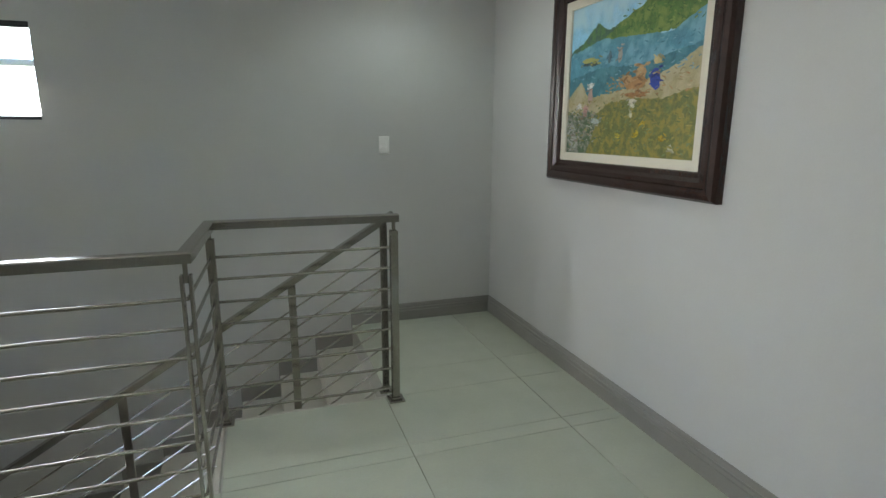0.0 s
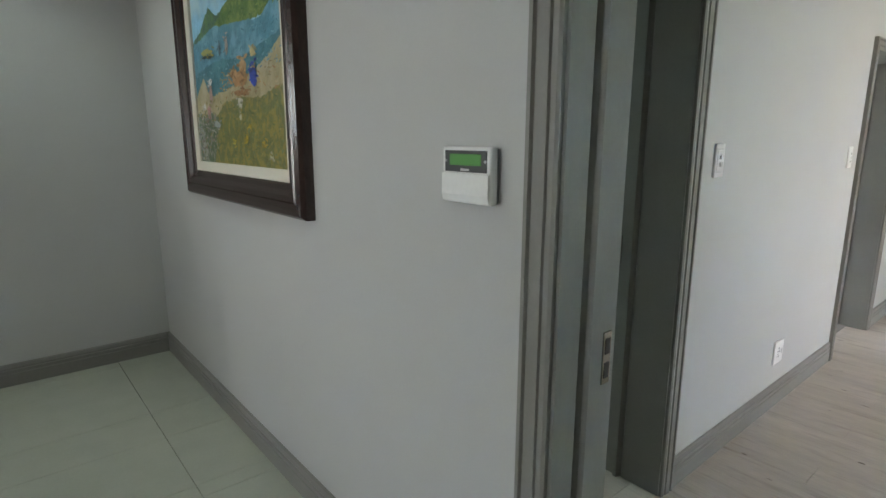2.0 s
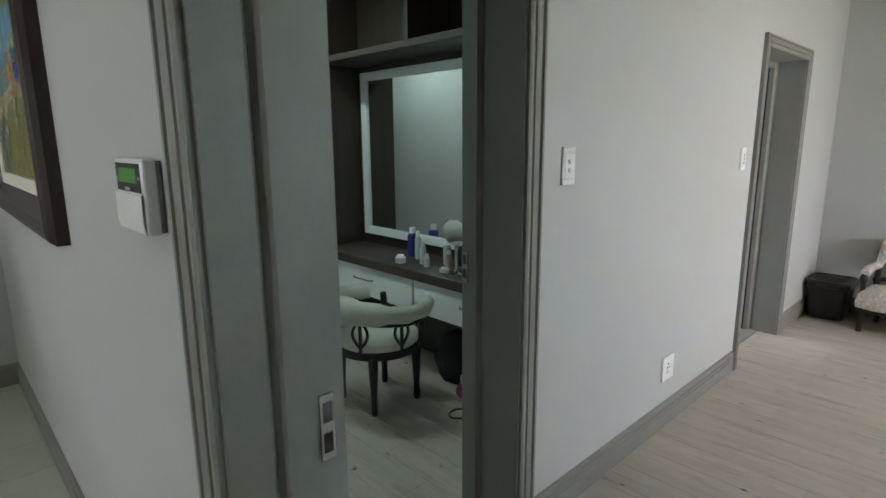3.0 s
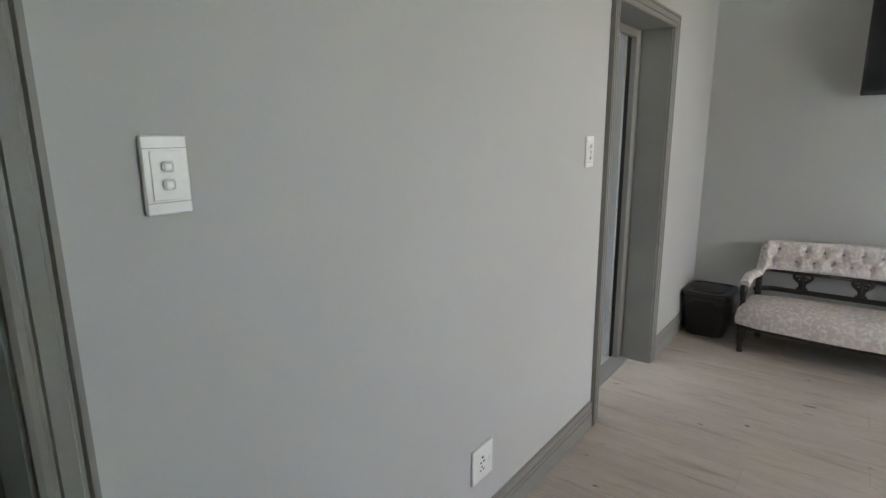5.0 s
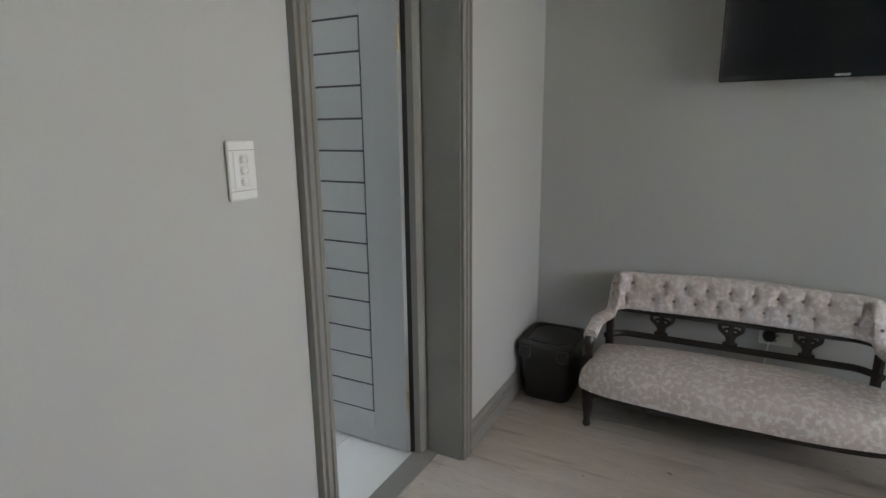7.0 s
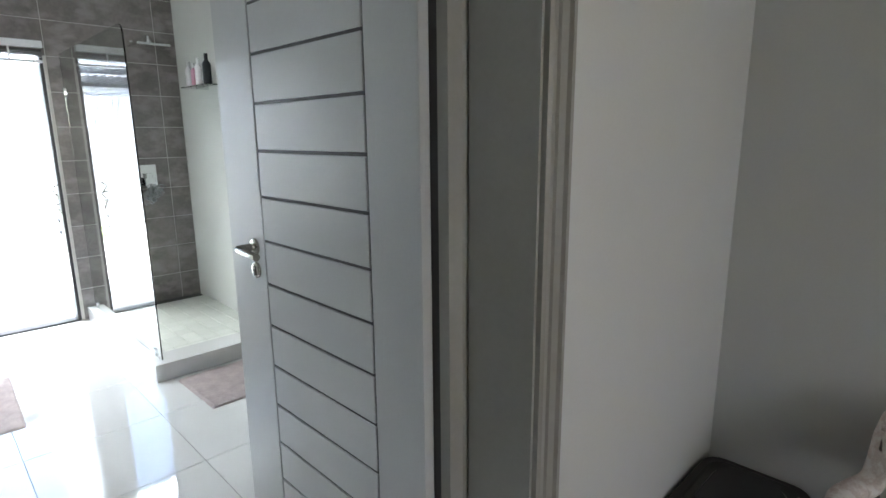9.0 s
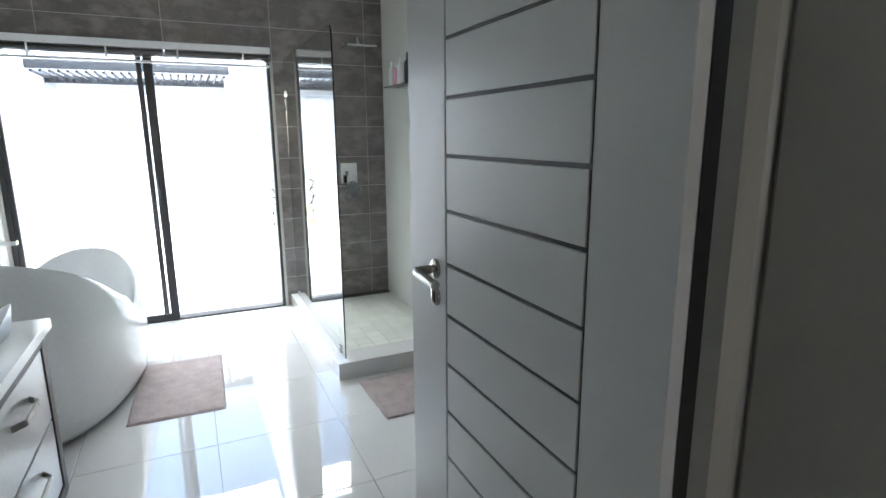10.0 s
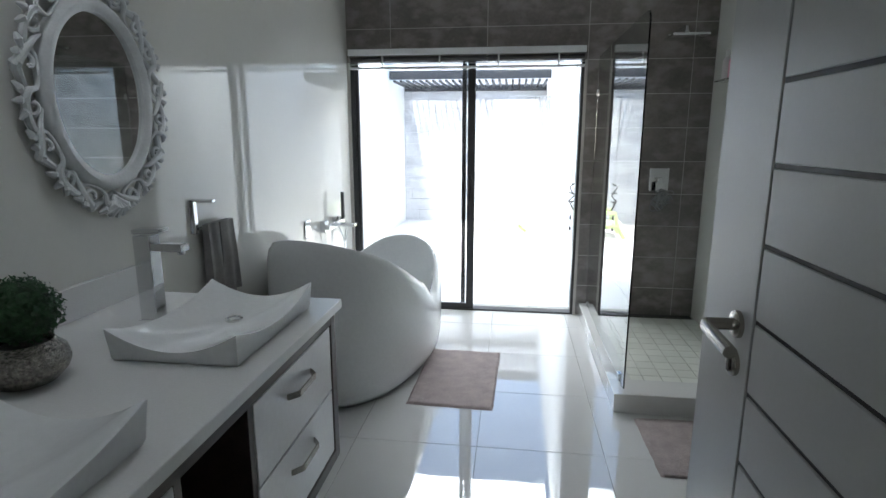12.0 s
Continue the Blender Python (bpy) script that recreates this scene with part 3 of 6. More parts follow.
    count = 0
    for a, b, ra, rb, c in ((0.20, 0.625, 0.10, 0.025, (0.42, 0.40, 0.12)), (0.21, 0.60, 0.10, 0.012, (0.05, 0.08, 0.08)), (0.37, 0.62, 0.018, 0.05, (0.10, 0.18, 0.22)),
                            (0.455, 0.63, 0.022, 0.06, (0.42, 0.36, 0.32)), (0.58, 0.44, 0.10, 0.05, (0.44, 0.24, 0.10)), (0.52, 0.47, 0.05, 0.04, (0.50, 0.30, 0.14)),
                            (0.62, 0.50, 0.05, 0.05, (0.52, 0.33, 0.16)), (0.72, 0.46, 0.045, 0.075, (0.03, 0.07, 0.38)), (0.73, 0.56, 0.035, 0.028, (0.62, 0.50, 0.24)),
                            (0.60, 0.38, 0.12, 0.022, (0.36, 0.18, 0.07)), (0.57, 0.33, 0.03, 0.03, (0.66, 0.64, 0.58)), (0.22, 0.46, 0.028, 0.025, (0.70, 0.70, 0.68)),
                            (0.22, 0.38, 0.028, 0.06, (0.46, 0.30, 0.26)), (0.12, 0.33, 0.028, 0.022, (0.70, 0.70, 0.68)), (0.18, 0.29, 0.024, 0.05, (0.48, 0.26, 0.24)),
                            (0.08, 0.08, 0.05, 0.06, (0.42, 0.42, 0.38)), (0.05, 0.18, 0.05, 0.05, (0.36, 0.37, 0.34)), (0.28, 0.22, 0.05, 0.025, (0.42, 0.48, 0.50)),
                            (0.62, 0.14, 0.02, 0.02, (0.60, 0.42, 0.03)), (0.66, 0.20, 0.018, 0.02, (0.60, 0.40, 0.03)), (0.80, 0.12, 0.02, 0.02, (0.52, 0.34, 0.03)),
                            (0.48, 0.12, 0.02, 0.02, (0.58, 0.46, 0.06)), (0.86, 0.06, 0.018, 0.02, (0.50, 0.48, 0.36)), (0.57, 0.26, 0.014, 0.03, (0.62, 0.58, 0.46))):
        count += 1
        dab(a, b, ra * 0.8, rb * 0.8, c, 8 + count * 0.25)
        strokes("brushwork", (a - ra, a + ra), (b - rb, b + rb), 9, 0.3 * min(ra, rb) + 0.005, [c, tuple(0.6 * v for v in c)], 14.5)
    strokes("brushwork", (0.02, 0.98), (0.02, 0.36), 260, 0.011, [(0.25, 0.23, 0.06), (0.11, 0.16, 0.06), (0.34, 0.28, 0.09), (0.20, 0.24, 0.11)], 14.2)
    strokes("brushwork", (0.02, 0.30), (0.02, 0.30), 90, 0.012, [(0.42, 0.42, 0.38), (0.12, 0.17, 0.10), (0.30, 0.24, 0.20)], 14.9)
    strokes("brushwork", (0.02, 0.98), (0.48, 0.68), 120, 0.010, [(0.20, 0.40, 0.50), (0.07, 0.22, 0.30)], 7.6)
    strokes("brushwork", (0.35, 0.98), (0.36, 0.50), 90, 0.010, [(0.50, 0.42, 0.26), (0.30, 0.24, 0.12), (0.40, 0.22, 0.10)], 14.3)
    strokes("brushwork", (0.45, 0.98), (0.73, 0.90), 90, 0.010, [(0.07, 0.15, 0.05), (0.24, 0.32, 0.09)], 3.4)


painting()


def stairs():
    t = thing("staircase", "beige tiled staircase going down beside the wall with grey skirting steps", "staircase", (0.5, 3.1, -3.2), kind="")
    rise, go = 0.172, 0.283
    for k in range(12):
        x1, z = 0.545 - k * go, -(k + 1) * rise
        part("step", boxes((x1 - go, x1, 2.56, BACK, z - 0.16, z), bevel=0.004), STAIR_TILE, t)
        part("skirting_step", boxes((x1 - go, x1 + 0.02, BACK - 0.016, BACK - 0.001, z, z + 0.135), (x1 - 0.006, x1 + 0.10, BACK - 0.0162, BACK - 0.001, z + 0.135, z + rise + 0.13)), TRIM, t)
    return t


stairs()
structure("trim_stair_edge", boxes((-0.355, -0.33, 1.945, 2.53, -0.26, 0.0), (-0.33, 0.545, 2.53, 2.555, -0.26, 0.0), (-3.2, -0.33, 1.92, 1.945, -0.26, 0.0), bevel=0.003), STAIR_TILE)


def rail_post(t, x, y, z0, z1, turn):
    """A pair of flat steel bars on a foot plate with a short stem under the handrail."""
    u, v = (0.020, 0.006) if turn else (0.006, 0.020)
    du, dv = (0, 0.015) if turn else (0.015, 0)
    for s in (-1, 1):
        part("post_bar", boxes((x - u + s * du, x + u + s * du, y - v + s * dv, y + v + s * dv, z0 + 0.006, z1 - 0.06), bevel=0.0015), STEEL, t)
    part("post_stem", boxes((x - 0.008, x + 0.008, y - 0.008, y + 0.008, z1 - 0.09, z1)), STEEL, t)
    part("foot_plate", boxes((x - 0.045, x + 0.045, y - 0.045, y + 0.045, z0, z0 + 0.010), bevel=0.002), STEEL, t)
    part("foot_collar", boxes((x - 0.030, x + 0.030, y - 0.030, y + 0.030, z0 + 0.010, z0 + 0.024), bevel=0.002), STEEL, t)


BARS = (0.075, 0.195, 0.315, 0.430, 0.545, 0.662, 0.780, 0.893)


def balustrade():
    t = thing("balustrade", "brushed stainless steel landing balustrade with round horizontal bars", "balustrade", (-0.3, 2.5, 0))
    a, b, c, d = (0.580, 2.490), (-0.330, 2.515), (-0.362, 1.820), (-3.15, 1.800)
    for p, turn in ((a, True), (b, True), (c, False), ((-1.75, 1.810), False), ((-2.95, 1.801), False)):
        rail_post(t, p[0], p[1], 0.0, 1.045, turn)
    for p, q in ((a, b), (b, c), (c, d)):
        for z in BARS:
            part("bar", tube(bmesh.new(), [(*p, z), (*q, z)], 0.0075, 10), STEEL, t, smooth=True)
    ring = [(-0.027, 0), (-0.027, 0.036), (-0.022, 0.041), (0.022, 0.041), (0.027, 0.036), (0.027, 0)]
    pts = [(0.605, 2.488), b, c, d]
    rings = []
    for i, p in enumerate(pts):
        q0, q1 = Vector(pts[max(i - 1, 0)]), Vector(pts[min(i + 1, 3)])
        dirs = [v.normalized() for v in (Vector(p) - q0, q1 - Vector(p)) if v.length > 0]
        n = sum((Vector((-v.y, v.x)) for v in dirs), Vector((0, 0))).normalized()
        k = 1 / max(0.5, n.dot(Vector((-dirs[0].y, dirs[0].x))))
        rings.append([(p[0] + n.x * u * k, p[1] + n.y * u * k, 1.032 + w) for u, w in ring])
    part("handrail", loft(bmesh.new(), rings, cap0=True, cap1=True), STEEL, t)


balustrade()


def stair_rail():
    t = thing("stair_rail", "stainless steel handrail sloping down along the stair flight", "handrail", (0.5, 2.58, 0))
    s = 0.172 / 0.283
    y = 2.61

    def top(x):
        return 1.0 + (x - 0.55) * s

    part("handrail", loft(bmesh.new(), [[(x, y + u, top(x) + w) for u, w in ((-0.024, 0), (-0.024, 0.04), (0.024, 0.04), (0.024, 0))] for x in (0.60, -2.9)], cap0=True, cap1=True), STEEL, t)
    for x in (0.55, 0.045, -0.81, -1.7, -2.6):
        z = -math.ceil((0.56 - x) / 0.283) * 0.172 if x < 0.55 else 0.0
        part("post_bar", boxes((x - 0.020, x + 0.020, y - 0.007, y + 0.007, z + 0.02, top(x)), bevel=0.0015), STEEL, t)
        part("foot_plate", boxes((x - 0.04, x + 0.04, y - 0.035, y + 0.035, z, z + 0.012), bevel=0.002), STEEL, t)
    for z in BARS:
        part("bar", tube(bmesh.new(), [(0.55, y, z - 0.03), (-2.9, y, z - 0.03 - 3.45 * s)], 0.0055, 6), STEEL, t, smooth=True)


stair_rail()


def stair_window():
    t = tagged(thing("window_1", "narrow black-framed stairwell window with white outside shutters", "window", (-1.78, BACK, 1.5)), kind="structure")
    x0, x1, z0, z1 = -2.4, -1.335, 1.56, 2.135
    for dims in ((x0, x1, BACK + 0.005, BACK + 0.05, z0, z0 + 0.022), (x0, x1, BACK + 0.005, BACK + 0.05, z1 - 0.035, z1), (x0, x0 + 0.03, BACK + 0.005, BACK + 0.05, z0 + 0.022, z1 - 0.035)):
        part("window_frame", boxes(dims, bevel=0.002), BLACK_ALU, t)
    part("window_frame", boxes((x1 - 0.018, x1, BACK + 0.06, BACK + 0.09, z0, z1)), WHITE_PLASTIC, t)
    part("transom", boxes((x0, x1, BACK + 0.06, BACK + 0.10, 1.88, 1.925)), WHITE_PLASTIC, t)
    g = part("pane", boxes((x0, x1, BACK + 0.03, BACK + 0.034, z0 + 0.02, z1 - 0.03)), FROST, t)
    g.visible_shadow = False


stair_window()
# glowing panel added far behind the stairwell window as the bright outdoors
structure("backdrop", boxes((-14, 8, 60, 60.2, -3.4, 14)), glowing("outdoor_glow", (0.92, 0.95, 1.0), 0.2))


# window added out of view as the opening for the hall area lamp
def unseen_hall_window():
    t = tagged(thing("window_3", "assumed tall narrow white-framed hall window, out of view", "window", (-3.3, 0.75, 0.65)), kind="structure")
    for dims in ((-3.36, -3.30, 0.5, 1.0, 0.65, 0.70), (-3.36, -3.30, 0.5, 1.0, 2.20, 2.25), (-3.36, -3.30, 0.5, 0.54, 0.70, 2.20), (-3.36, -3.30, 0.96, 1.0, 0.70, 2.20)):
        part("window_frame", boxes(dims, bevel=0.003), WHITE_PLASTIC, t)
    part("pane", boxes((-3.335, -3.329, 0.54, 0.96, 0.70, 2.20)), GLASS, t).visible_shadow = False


unseen_hall_window()


def downlight(x, y):
    t = thing("downlight", "round white recessed ceiling downlight", "downlight", (x, y, H1 - 0.02), "ceiling downlights")
    part("rim", lathe(bmesh.new(), [(0.050, H1 - 0.004), (0.050, H1 - 0.012), (0.036, H1 - 0.012), (0.036, H1 - 0.004)], (x, y, 0)), WHITE_PLASTIC, t, smooth=True)
    part("lens", lathe(bmesh.new(), [(0.034, H1 - 0.010), (0.034, H1 - 0.006)], (x, y, 0)), LAMP_GLOW, t)


for lx, ly, *_ in DOWNLIGHTS:
    downlight(lx, ly)


# ---- lounge ----
def lounge_window():
    t = tagged(thing("window_2", "wide white-framed lounge window", "window", (4.8, -4.1, 0.9)), kind="structure")
    for dims in ((3.45, 6.15, -4.15, -4.08, 0.9, 0.96), (3.45, 6.15, -4.15, -4.08, 2.44, 2.5), (3.45, 3.51, -4.15, -4.08, 0.96, 2.44), (6.09, 6.15, -4.15, -4.08, 0.96, 2.44), (4.77, 4.83, -4.15, -4.08, 0.96, 2.44)):
        part("window_frame", boxes(dims, bevel=0.003), WHITE_PLASTIC, t)
    for a, b in ((3.51, 4.77), (4.83, 6.09)):
        part("pane", boxes((a, b, -4.12, -4.115, 0.96, 2.44)), GLASS, t).visible_shadow = False


lounge_window()


def television():
    y0, y1, z0, z1 = -1.16, -0.205, 1.675, 2.24
    m = Matrix.Translation((7.05, (y0 + y1) / 2, z0)) @ pose(0, 0, 0, 0, -5, 0)
    w, h = (y1 - y0) / 2, z1 - z0
    t = thing("television", "black flat television on a tilted bracket on the grey wall", "television", (7.05, (y0 + y1) / 2, z0))

    def add(name, dims, mat, bevel=0.0, label=""):
        bm = boxes(dims, bevel=bevel)
        bm.transform(m)
        return part(name, bm, mat, t, label)

    add("back_shell", (0.004, 0.040, -w + 0.03, w - 0.03, 0.03, h - 0.03), TV_BEZEL, 0.01)
    add("bezel", (-0.012, 0.006, -w, w, 0, h), TV_BEZEL, 0.004)
    add("screen", (-0.0135, -0.010, -w + 0.014, w - 0.014, 0.028, h - 0.014), TV_SCREEN)
    add("badge", (-0.0145, -0.012, -0.028, 0.028, 0.008, 0.017), SILVER, 0.0, "small silver badge")
    part("bracket", boxes((7.06, TVX, -0.76, -0.60, 1.85, 2.05), bevel=0.004), BLACK_ALU, t)


television()


def settee():
    """A small show-wood settee: bowed seat, buttoned back that runs round into the arms, pierced splats below it."""
    t = thing("settee", "black carved settee in cream-pink brocade with a buttoned back", "settee", (6.85, -0.36, 0))
    yc, half = -0.376, 0.662

    def line(s, x_back, x_arm, w):
        """Plan of the back from one arm over the back to the other; s from -1 to 1."""
        a = abs(s)
        turn = max(0.0, (a - 0.62) / 0.38)
        y = w * min(1.0, a / 0.80) if a < 0.80 else w
        y = w * (1 - (1 - min(1, a / 0.86)) ** 1.25) if a > 0.55 else w * a * 1.147
        return x_back - (x_back - x_arm) * turn ** 1.6, yc - math.copysign(min(w, abs(y)), s)

    steps = [i / 88 - 1 for i in range(177)]
    # seat cushion, bowed front
    def seat_ring(z, inset):
        pts = []
        n = 20
        for k in range(n + 1):
            u = -1 + 2 * k / n
            pts.append((6.595 - 0.035 * (1 - u * u) + inset + 0.05 * abs(u) ** 8 * (1 - inset * 4), yc + u * (half - inset), z))
        for k in range(n + 1):
            u = 1 - 2 * k / n
            pts.append((7.075 - 0.10 * abs(u) ** 3 * (1 - inset * 4.5) - inset, yc + u * (half - 0.02 - inset), z))
        return pts

    bm = bmesh.new()
    loft(bm, [seat_ring(0.186, 0.016), seat_ring(0.192, 0.002), seat_ring(0.230, -0.004), seat_ring(0.285, 0.004), seat_ring(0.312, 0.020), seat_ring(0.330, 0.055), seat_ring(0.342, 0.115), seat_ring(0.348, 0.19)], cap0=True, cap1=True)
    bmesh.ops.triangulate(bm, faces=[f for f in bm.faces if len(f.verts) > 4])
    for v in bm.verts:
        v.co.z += 0.006 * noise.noise(v.co * 6)
    part("seat", bm, BROCADE, t, "bowed brocade seat cushion", smooth=True)
    bm = bmesh.new()
    loft(bm, [seat_ring(0.160, 0.035), seat_ring(0.166, 0.012), seat_ring(0.183, 0.010), seat_ring(0.188, 0.020)], cap0=True, cap1=True)
    part("seat_rail", bm, BLACK_WOOD, t, smooth=True)
    for x, y, back in ((6.640, yc + half - 0.045, 0), (6.640, yc - half + 0.045, 0), (7.02, yc + half - 0.10, 1), (7.02, yc - half + 0.10, 1)):
        prof = [(0.018, 0.0), (0.021, 0.012), (0.017, 0.03), (0.022, 0.07), (0.028, 0.12), (0.024, 0.135), (0.030, 0.15), (0.030, 0.175)]
        part("leg", lathe(bmesh.new(), [(r, z + 0.0) for r, z in prof], (x, y, 0), 14), BLACK_WOOD, t, smooth=True)
    # buttoned back pad: sections along the plan line
    tufts = []
    for row, z in ((0, 0.654), (1, 0.576)):
        for k in range(11):
            s = (k - 5 + 0.5 * row - 0.25) / 5.3 * 0.74
            tufts.append((s, z))
    def segment(px, py, ax, ay, bx, by):
        k = max(0, min(1, ((px - ax) * (bx - ax) + (py - ay) * (by - ay)) / ((bx - ax) ** 2 + (by - ay) ** 2)))
        return math.hypot(px - ax - k * (bx - ax), py - ay - k * (by - ay))

    folds = [(p, q) for p in tufts[:11] for q in tufts[11:] if abs(p[0] - q[0]) < 0.1]
    folds += [(p, (p[0], 0.70)) for p in tufts[:11]] + [(q, (q[0], 0.52)) for q in tufts[11:]]
    bm = bmesh.new()
    rings = []
    n = 30
    for s in steps:
        a = abs(s)
        arm = max(0.0, (a - 0.745) / 0.255)
        drop = 1 / (1 + math.exp(-(a - 0.735) * 150))
        ztop = (0.716 + 0.010 * math.cos(a * 4)) * (1 - drop) + (0.505 - 0.035 * arm) * drop
        zbot = (0.500 + 0.006 * math.cos(s * 3)) * (1 - drop) + (0.452 - 0.045 * arm) * drop
        x, y = line(s, 7.085, 6.74, half - 0.02)
        x2, y2 = line(s + 0.01, 7.085, 6.74, half - 0.02)
        d = Vector((x2 - x, y2 - y, 0)).normalized()
        out = Vector((d.y, -d.x, 0))
        if out.x > 0:
            out = -out
        if a > 0.8:
            out = Vector((0, math.copysign(1, s), 0)) * 1.0
        thick = 0.050 * (1 - drop) + 0.036 * drop
        ring = []
        for k in range(n):
            ang = 2 * math.pi * k / n
            fz, fo = math.sin(ang), math.cos(ang)
            z = (ztop + zbot) / 2 + (ztop - zbot) / 2 * math.copysign(abs(fz) ** 0.75, fz)
            o = thick * math.copysign(abs(fo) ** 0.8, fo) * 0.9
            if fo > 0 and drop < 0.5:
                pleat = min(segment(s * 0.8, z, p[0] * 0.8, p[1], q[0] * 0.8, q[1]) for p, q in folds)
                o -= 0.006 * math.exp(-(pleat / 0.006) ** 2)
                dent = max([math.exp(-(((s - ts) * 0.80) ** 2 + ((z - tz) * 0.9) ** 2) / 0.00055) for ts, tz in tufts])
                o -= dent * 0.026
            ring.append(Vector((x, y, z)) + out * o)
        rings.append(ring)
    loft(bm, rings, cap0=True, cap1=True)
    part("back_pad", bm, BROCADE, t, "buttoned brocade back running into the arms", smooth=True)
    for s, z in tufts:
        x, y = line(s, 7.085, 6.74, half - 0.02)
        bm = bmesh.new()
        bmesh.ops.create_icosphere(bm, subdivisions=1, radius=0.009, matrix=Matrix.Translation((x - 0.026, y, z)))
        part("button", bm, BUTTON, t, smooth=True)
    part("back_rail", tube(bmesh.new(), [(*line(s, 7.085, 6.755, half - 0.02), 0.493 - 0.055 * min(1, max(0, abs(s) - 0.72) * 5)) for s in steps[6:-6:2]], 0.014, 8), BLACK_WOOD, t, smooth=True)
    part("lower_rail", tube(bmesh.new(), [(*line(s, 7.065, 6.80, half - 0.03), 0.362) for s in steps[18:-18:2]], 0.018, 8), BLACK_WOOD, t, smooth=True)
    for side in (1, -1):
        x, y = line(side, 7.085, 6.74, half - 0.02)
        pts = [(x - 0.002, y, 0.435), (x - 0.016, y, 0.405), (x - 0.012, y, 0.36), (x + 0.010, y, 0.315), (x + 0.004, y, 0.27), (x - 0.01, y, 0.235)]
        part("arm_post", tube(bmesh.new(), pts, 0.02, 10, radii=[0.024, 0.027, 0.020, 0.017, 0.021, 0.023]), BLACK_WOOD, t, smooth=True)
        part("back_post", tube(bmesh.new(), [(7.0, yc - side * (half - 0.075), 0.20), (7.01, yc - side * (half - 0.07), 0.46)], 0.022, 8), BLACK_WOOD, t, smooth=True)
    # pierced splats: two facing scrolls, a stem and a small fan
    for y in (yc + 0.335, yc + 0.005, yc - 0.325):
        bm = bmesh.new()
        for sd in (-1, 1):
            tube(bm, [(7.078, y + sd * (0.045 - 0.05 * (k / 7) ** 2 + 0.012 * math.sin(k * 1.1)), 0.487 - 0.105 * k / 7) for k in range(8)], 0.011, 7)
            tube(bm, [(7.076, y + sd * (0.020 + 0.014 * math.cos(k)), 0.450 + 0.014 * math.sin(k)) for k in range(7)], 0.007, 6)
        tube(bm, [(7.078, y, 0.49), (7.078, y, 0.36)], 0.013, 8)
        box(bm, 7.070, 7.084, y - 0.048, y + 0.048, 0.478, 0.495, 0.003)
        box(bm, 7.070, 7.084, y - 0.034, y + 0.034, 0.364, 0.392, 0.003)
        part("splat", bm, BLACK_WOOD, t, smooth=True)


settee()
sk = wall_plate("wall_socket", "white double plug socket on the wall behind the settee", "socket", (TVX, -0.575, 0.430), 0.150, 0.095, "-x", "socket")


def plug():
    t = thing("plug", "black mains plug with a white cable in the wall socket", "plug", (TVX - 0.02, -0.545, 0.43))
    part("plug_body", lathe(bmesh.new(), [(0.030, 0), (0.030, 0.02), (0.020, 0.034), (0.008, 0.038)], n=16), BLACK_BIN, t, smooth=True)
    body = t.children[0]
    body.data.transform(Matrix.Translation((TVX - 0.010, -0.545, 0.43)) @ pose(0, 0, 0, 0, -90, 0))
    part("cable", tube(bmesh.new(), [(TVX - 0.04, -0.545, 0.41), (TVX - 0.05, -0.54, 0.37), (TVX - 0.03, -0.535, 0.25), (TVX - 0.022, -0.53, 0.0)], 0.0035, 6), WHITE_PLASTIC, t, smooth=True)


plug()


def storage_bin():
    x0, x1, y0, y1 = 6.745, 7.125, 0.345, 0.672
    t = thing("storage_bin", "black plastic storage bin with a closed lid on the floor", "storage bin", ((x0 + x1) / 2, (y0 + y1) / 2, 0))

    def ring(i, z, r=0.055):
        pts = []
        for cx, cy, a0 in ((x1 - i - r, y1 - i - r, 0), (x0 + i + r, y1 - i - r, 90), (x0 + i + r, y0 + i + r, 180), (x1 - i - r, y0 + i + r, 270)):
            for k in range(5):
                a = radians(a0 + k * 22.5)
                pts.append((cx + r * math.cos(a), cy + r * math.sin(a), z))
        return pts

    part("body", loft(bmesh.new(), [ring(0.042, 0.002), ring(0.036, 0.008), ring(0.022, 0.20), ring(0.018, 0.275), ring(0.006, 0.280), ring(0.006, 0.292)], cap0=True, cap1=True), BLACK_BIN, t, smooth=True)
    part("lid", loft(bmesh.new(), [ring(0.0, 0.292), ring(0.0, 0.322), ring(0.008, 0.332), ring(0.030, 0.334), ring(0.036, 0.328), ring(0.055, 0.328), ring(0.062, 0.336)], cap0=True, cap1=True), BLACK_BIN, t, smooth=True)
    for y in (y0 + 0.06, y1 - 0.06, ):
        part("clip", boxes((x0 - 0.008, x0 + 0.01, y - 0.03, y + 0.03, 0.255, 0.318), bevel=0.004), BLACK_BIN, t)


storage_bin()


